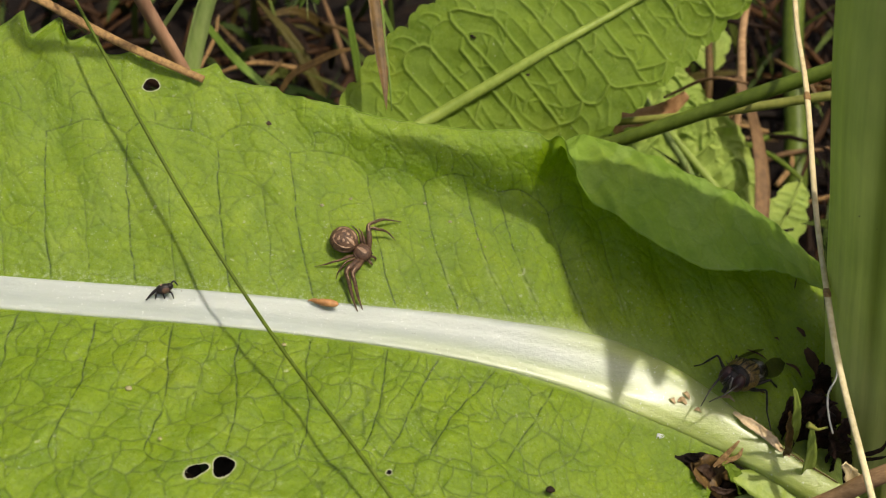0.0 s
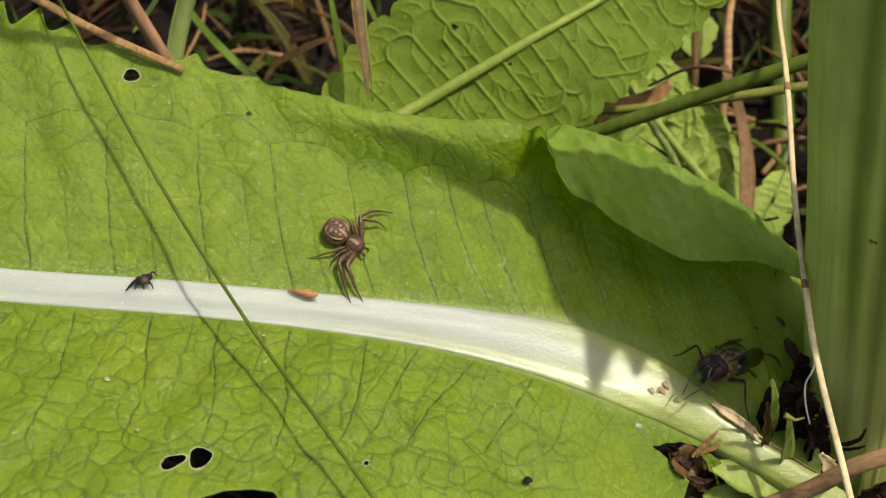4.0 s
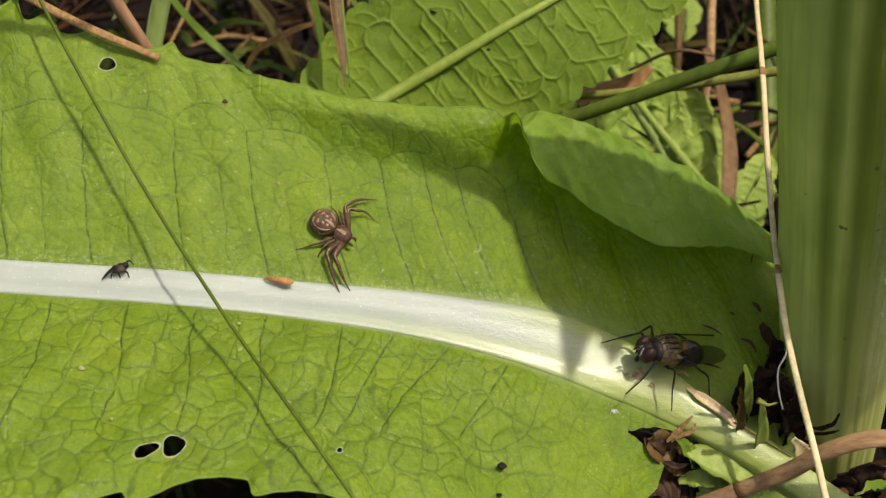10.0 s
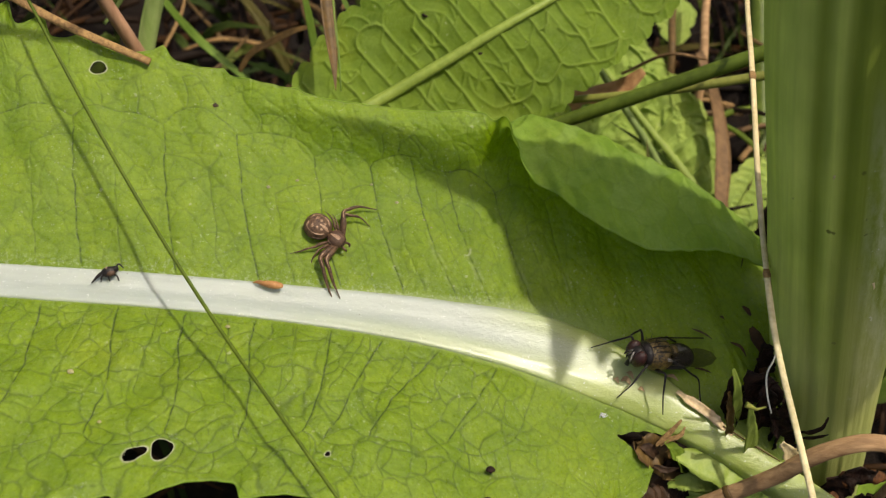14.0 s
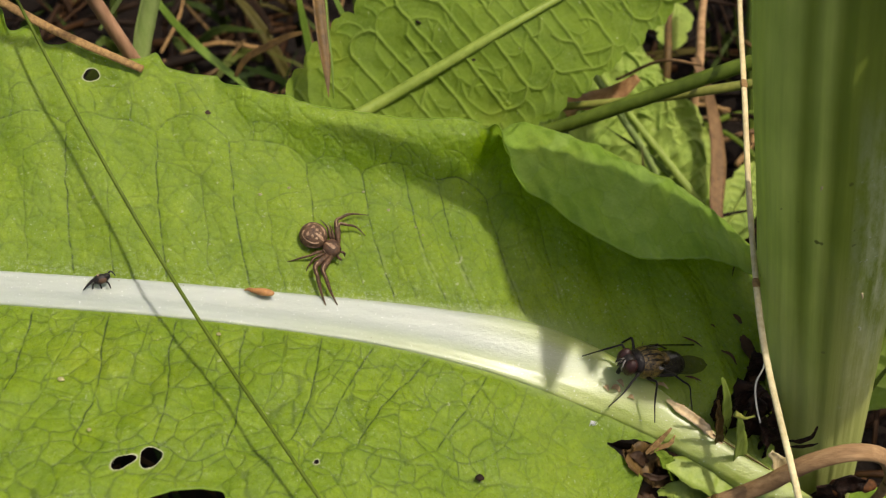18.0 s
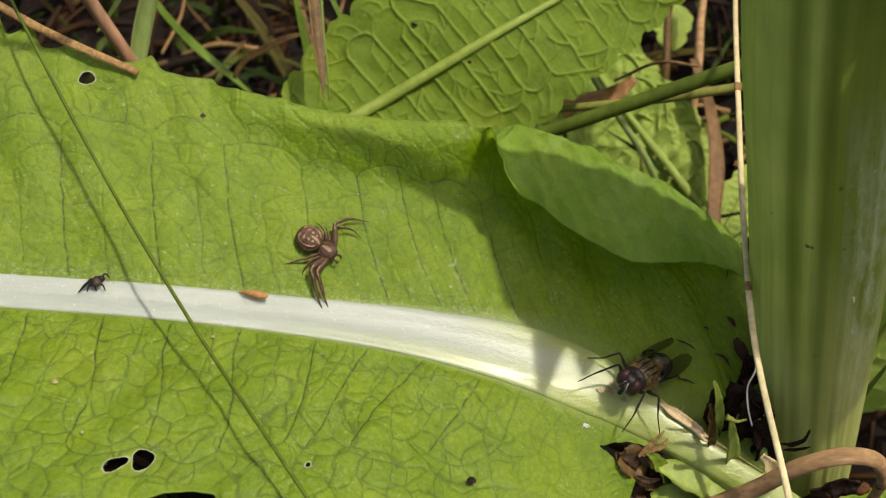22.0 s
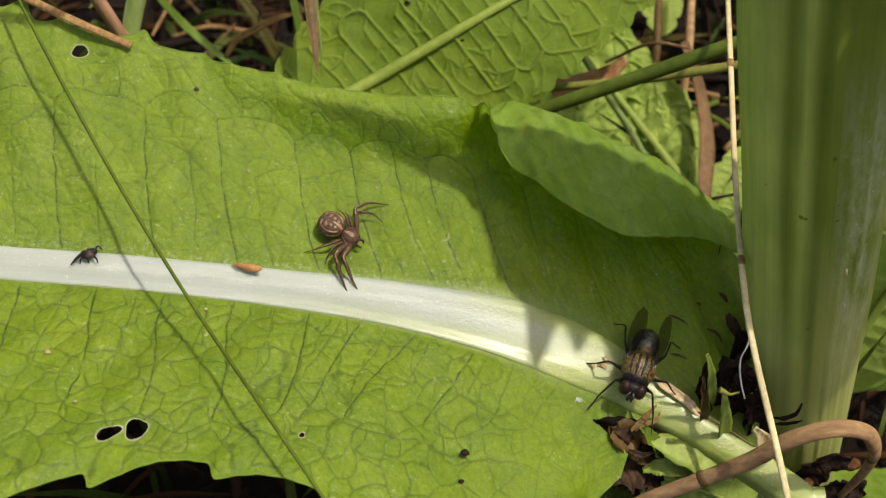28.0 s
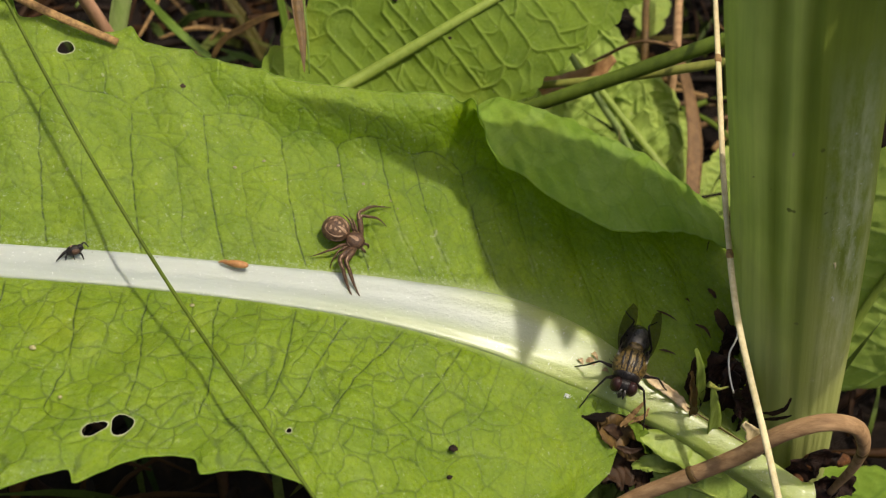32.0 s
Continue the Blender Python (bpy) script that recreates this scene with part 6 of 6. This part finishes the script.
    stalk("yellow_twig", "tiny yellow-brown twig on the green bract", "twig", [(26.3, -13.7, 37.0), (26.8, -13.8, 36.7), (27.3, -13.7, 36.3), (28.1, -13.6, 36.5)], [0.3, 0.2, 0.12, 0.1], OLIVE, n=20)
    # Husks, and dark sheets added among them to darken the gaps by the stem.
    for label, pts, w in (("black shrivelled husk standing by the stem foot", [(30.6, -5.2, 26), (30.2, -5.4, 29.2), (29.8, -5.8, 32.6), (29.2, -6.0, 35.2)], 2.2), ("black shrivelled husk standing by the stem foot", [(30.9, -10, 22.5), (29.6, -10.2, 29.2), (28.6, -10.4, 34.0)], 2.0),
                          ("dark brown sheath at the stem foot", [(33.5, -11, 20), (31.8, -11.4, 26), (30.4, -11.6, 31), (29.6, -11.7, 33.2)], 2.6), ("dark sheet added in the gap at the stem foot", [(34, -13, 17), (36, -13, 21), (38.5, -12.6, 23.5), (41, -12.4, 24)], 3.0), ("dark sheet added in the gap at the stem foot", [(36, -14, 16), (39, -13.6, 19.5), (43, -13, 20)], 3.2),
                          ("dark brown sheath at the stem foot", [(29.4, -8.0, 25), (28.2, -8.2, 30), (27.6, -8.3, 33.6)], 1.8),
                          ("black sheet added to darken the gap at the stem foot", [(31.8, -10.2, 20), (30.2, -10.4, 26), (29.2, -10.4, 31), (28.9, -10.2, 35)], 3.4), ("black sheet added to darken the gap at the stem foot", [(29.6, -9.8, 21), (28.4, -10.0, 26), (27.6, -10.0, 30), (27.4, -9.9, 33)], 2.8),
                          ("dark brown sheet added at the leaf base", [(27.6, -9.4, 26), (26.6, -9.5, 29.5), (26.0, -9.4, 32.5), (26.2, -9.2, 34.8)], 1.7), ("broad black sheet added to darken the gap beside the stem", [(31.5, -8.4, 19), (30.0, -8.6, 25), (28.8, -8.6, 30), (28.2, -8.4, 34)], 5.0), ("black sheet added at the leaf base", [(32.4, -10.8, 22), (31.4, -11.0, 27), (30.8, -10.8, 31), (31.0, -10.6, 33.4)], 2.4)):
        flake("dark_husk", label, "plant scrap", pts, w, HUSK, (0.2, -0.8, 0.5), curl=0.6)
    for pts, w in (([(32.0, -12.8, 31.3), (32.9, -13.2, 32.0), (33.7, -13.2, 32.6), (34.1, -13.0, 34.0)], 0.5), ([(32.4, -12.8, 30.4), (33.6, -13.2, 31.2), (34.6, -13.2, 31.6)], 0.4), ([(40.8, -12.4, 31.6), (41.2, -12.5, 29.6), (41.5, -12.4, 27.6)], 0.6)):
        flake("brown_shred", "red-brown peeled shred on the stem foot", "plant scrap", pts, w, HUSK, (0, -0.9, 0.3))
    for x, y, z, r, turn in ((38.6, -12.4, 22.6, 1.2, 0.4), (37.2, -13.2, 21.2, 0.9, 1.2), (41.3, -12.0, 22.4, 1.0, 0.2), (35.2, -13.4, 21.6, 0.8, 2.0)):
        lump = lambda p: p * (1 + 0.16 * math.sin(4 * p.x + turn) * math.cos(3 * p.y))
        ob = thing("dead_bud", (x, y, z), "orange-brown withered bud at the stem foot", "plant scrap", "withered buds")
        part("bud", ball((0, 0, 0), (r, r * 0.7, r * 0.62), turn=Euler((0.2, 0.3, turn)).to_matrix(), u=18, v=12, shape=lump), BUD, ob)
        part("calyx", ball((-r * 0.75 * math.cos(turn), -r * 0.75 * math.sin(turn), -0.1), (r * 0.45, r * 0.45, r * 0.45), u=12, v=8, shape=lump), HUSK, ob)
    stalk("white_hair", "fine white hair hanging from the straw", "hair", [(28.75, -9.6, 40.6), (28.7, -10.6, 39.6), (28.2, -11.3, 38.2), (28.2, -12.8, 37.1), (28.55, -14.0, 36.1)], [0.07, 0.09, 0.08], HAIR, n=30, sides=6)
    z = leaf_z(14.9, -10.8)
    fl = thing("white_fluff", (14.9, -10.8, z), "tiny white fluff caught at the midrib edge", "fluff")
    rng = random.Random(4)
    for k in range(9):
        a, b, r = rng.uniform(0, 6.28), rng.uniform(-1.2, 1.2), rng.uniform(0.15, 0.5)
        part("strand", limb([(rng.uniform(-0.15, 0.15), rng.uniform(-0.15, 0.15), 0.1), (0.5 * r * math.cos(a), 0.6 * r * math.sin(a), 0.3), (r * math.cos(a + b), 1.2 * r * math.sin(a + b), 0.12)], [0.02, 0.03, 0.015], 5), WEB, fl)
    wrinkled_leaf("young_leaf", "small bright green leaf under the leaf stalk", (21.5, -11.5, 20.5), (33.5, -14.5, 17.0), (0, -0.5, 0.85), 5.0, 4.2, YOUNG_LEAF, 2.4, 5, lift=0.08, rib=0.3, nu=120, nv=80)
    wrinkled_leaf("low_leaf", "dull green leaf low at the stem foot", (33, -13, 6.5), (62, -10, 4), (0, -0.45, 0.9), 8.0, 6.0, LEAF_UNDER, 3.0, 6, lift=0.10, rib=0.4, nu=120, nv=90)
    wrinkled_leaf("side_leaf", "sunlit yellow-green leaf standing behind the thick stem", (44, 6, 8), (57, 12, 50), (-0.1, -0.8, 0.5), 9.0, 10.0, YOUNG_LEAF, 3.4, 7, lift=0.12, rib=0.5, nu=160, nv=110)


foot_clutter()
wrinkled_leaf("litter_leaf", "small pale green leaf in the litter beside the stem", (33.5, 28, 9), (39, 37, 15.5), (0, -0.45, 0.9), 2.6, 2.6, YOUNG_LEAF, 1.6, 11, lift=0.08, rib=0.2, nu=90, nv=60)
wrinkled_leaf("litter_leaf", "small bright green pointed leaf deep in the litter", (30.6, 62.5, 19), (30.4, 57, 15.2), (0, -0.5, 0.85), 2.2, 2.4, YOUNG_LEAF, 1.6, 12, lift=0.06, rib=0.2, nu=70, nv=50)


def blade_marks():
    """Spots and droppings on the great leaf."""
    for x, y, size, skin, label in ((-4.1, 7.35, 0.2, SORE, "pale sore on the leaf"), (-16.0, 7.4, 0.2, SORE, "pale sore on the leaf"), (-13.4, 8.4, 0.17, SORE, "pale sore on the leaf"),
                                    (-6.5, 8.9, 0.15, SORE, "pale sore on the leaf"), (-1.5, 5.9, 0.12, SORE, "tiny tan speck on the leaf"), (-21.3, 14.4, 0.34, DEAD, "brown sore on the leaf"),
                                    (4.5, -17.8, 0.42, HUSK, "dark dropping on the leaf"), (4.2, -20.6, 0.26, HUSK, "dark dropping on the leaf"), (-18.6, -6.6, 0.22, SORE, "pale sore on the leaf"), (-27.2, -18.9, 0.2, SORE, "pale sore on the leaf"), (-30.6, -13.6, 0.3, SORE, "pale sore on the leaf"), (-20.7, 13.4, 0.22, DEAD, "brown sore on the leaf"), (-0.8, 5.2, 0.1, SORE, "tiny tan speck on the leaf")):
        sp = thing("leaf_speck", (x, y, leaf_z(x, y) + 0.12), label, "speck", "specks on the leaf")
        lump = lambda p: p * (1 + 0.25 * math.sin(5 * p.x + x) * math.cos(4 * p.y + y))
        part("crust", ball((0, 0, 0.05), (size, size * 0.8, size * 0.45), u=12, v=8, shape=lump), skin, sp)


blade_marks()


def back_marks():
    """Bitten spots on the wrinkled leaf."""
    for x, y, z, size in ((4.0, 28.75, 38.9, 0.5), (-1.8, 31.05, 41.95, 0.32)):
        sp = thing("leaf_spot", (x, y, z), "dark bitten spot on the wrinkled leaf", "speck", "spots on the wrinkled leaf")
        for k in range(3):
            part("crust", ball((0.5 * size * math.cos(k * 2.3), 0.4 * size * math.sin(k * 2.3), 0.1 * k), (size * 0.6, size * 0.45, size * 0.35), u=12, v=8), HUSK, sp)


back_marks()

SPIDER, SPIDER_LEGS = spider()
FLY, FLY_LEGS = fly()


def on_leaf(x, y, lift, heading, tilt=0.0, rear=0.0):
    """A creature's pose on the blade: x ahead along its heading, z out of the leaf."""
    e = 0.4
    n = Vector((-(leaf_z(x + e, y) - leaf_z(x - e, y)) / (2 * e), -(leaf_z(x, y + e) - leaf_z(x, y - e)) / (2 * e), 1)).normalized()
    n = n.lerp(Vector((0.10, 0.16, 1)).normalized(), tilt).normalized()
    a = radians(heading)
    f = Vector((math.cos(a), math.sin(a), 0))
    f = (f - n * f.dot(n)).normalized()
    m = Matrix((f, n.cross(f), n)).transposed().to_4x4()
    m.translation = Vector((x, y, leaf_z(x, y))) * MM + n * lift * MM
    return m @ Matrix.Rotation(-radians(rear), 4, "Y")


def motions():
    creep = [(0, -12.7, 3.5, -33), (3, -11.8, 3.55, -33), (6, -11.1, 3.5, -31), (9, -10.6, 3.4, -31), (13, -10.2, 3.35, -32), (17, -9.8, 3.2, -33), (20, -9.65, 3.2, -33),
             (23, -9.3, 3.2, -33), (24, -8.9, 3.05, -33), (25, -8.4, 2.8, -32), (27.5, -7.0, 2.4, -30), (29, -6.5, 2.35, -30), (32, -5.2, 1.75, -30)]
    walk(SPIDER, [(t, on_leaf(x + 0.3, y - 0.3, 0.1, h)) for t, x, y, h in creep])
    turn = [(0, 22.0, -6.6, -135), (8.1, 22.0, -6.4, -136), (8.3, 20.8, -6.3, -148), (8.5, 19.3, -6.2, -163), (8.8, 19.2, -6.2, -163), (20, 19.4, -6.1, -160), (21.4, 19.4, -6.1, -160),
            (21.7, 19.6, -6.6, -143), (22.1, 19.6, -7.2, -135), (22.3, 20.0, -7.8, -110), (22.5, 20.3, -8.3, -92), (22.8, 20.2, -8.5, -97), (23.2, 20.1, -8.6, -101), (24, 19.9, -8.6, -104),
            (25, 20.2, -8.4, -107), (28, 20.2, -8.4, -107), (32, 20.4, -8.5, -106)]
    rise = ((0, 8.1, 8.5, 21.4, 21.7, 22.8, 24, 32), (24, 24, 17, 17, 25, 22, 7, 5))      # how far it rears up in front
    walk(FLY, [(t, on_leaf(x - (0.35 if t > 22.4 else 0.0), y - (0.6 if 8.3 < t < 21.6 else 0.0), 2.8, h, 0.85 if t < 21 else max(0.1, 0.85 - (t - 21) * 0.5), float(np.interp(t, rise[0], rise[1])))) for t, x, y, h in turn])
    at = [(0.9, -0.7, -0.75), (0.9, 0.7, -0.75), (0.2, -0.7, -0.75), (0.2, 0.7, -0.75), (-0.6, -0.7, -0.75), (-0.6, 0.7, -0.75)]

    def step(leg, rows):
        x, y, z = (v * 1.12 * MM for v in at[leg])
        walk(FLY_LEGS[leg], [(t, pose(x, y, z, 0, pitch, yaw)) for t, pitch, yaw in rows])

    # the forelegs are rubbed together, raised to the face now and then, and set down as the fly turns
    for leg, sg in ((0, 1), (1, -1)):
        rows = []
        for k in range(55):
            t = k * 0.15
            up = max(0.0, 1 - min(abs(t - 3.4), abs(t - 5.8), abs(t - 7.4)) / 0.5)
            rows.append((t, -6 - 38 * up + 9 * math.sin(t * 13 + sg), sg * (40 - 8 * up + 3 * math.sin(t * 13))))
        step(leg, rows + [(8.3, -14, sg * 14), (8.5, 0, 0), (21.4, 0, 0), (21.7, -8, 6), (22.1, 0, -4), (22.5, 0, 0), (32, 0, 0)])
    # walking steps during the turns; a middle leg lifts and the hind legs groom at the end
    step(2, [(0, 0, 0), (8.1, 0, 0), (8.3, -6, 14), (8.5, 0, 0), (21.5, 0, 0), (21.9, -6, 12), (22.3, 0, -10), (22.6, 0, 0), (29.6, 0, 0), (30.2, -4, 16), (30.8, -10, 22), (31.4, -4, 12), (32, -2, 8)])
    step(3, [(0, 0, 0), (8.1, 0, 0), (8.3, 5, -12), (8.5, 0, 0), (21.5, 0, 0), (21.9, 5, -14), (22.3, 0, 8), (22.6, 0, 0), (32, 0, 0)])
    for leg, sg in ((4, -1), (5, 1)):
        groom = [(29.6 + 0.2 * k, 10 + 6 * math.sin(k * 1.7), sg * (22 + 5 * math.sin(k * 1.7 + 1))) for k in range(2, 13)]
        step(leg, [(0, 0, 0), (8.1, 0, 0), (8.3, 4, 10 * sg), (8.5, 0, 0), (21.5, 0, 0), (21.9, 4, 10 * sg), (22.4, 0, 0), (29.6, 0, 0), *groom])
    # the spider's long forelegs feel ahead as it creeps
    for k, sg in ((0, 1), (2, -1)):
        leg, root = SPIDER_LEGS[k]
        rows = [(t, pose(root[0] * MM, root[1] * MM, root[2] * MM, 0, -2 + 2 * math.sin(t * 1.1 + k), sg * 4 * math.sin(t * 0.8 + k))) for t in range(0, 33)]
        walk(leg, rows)


motions()
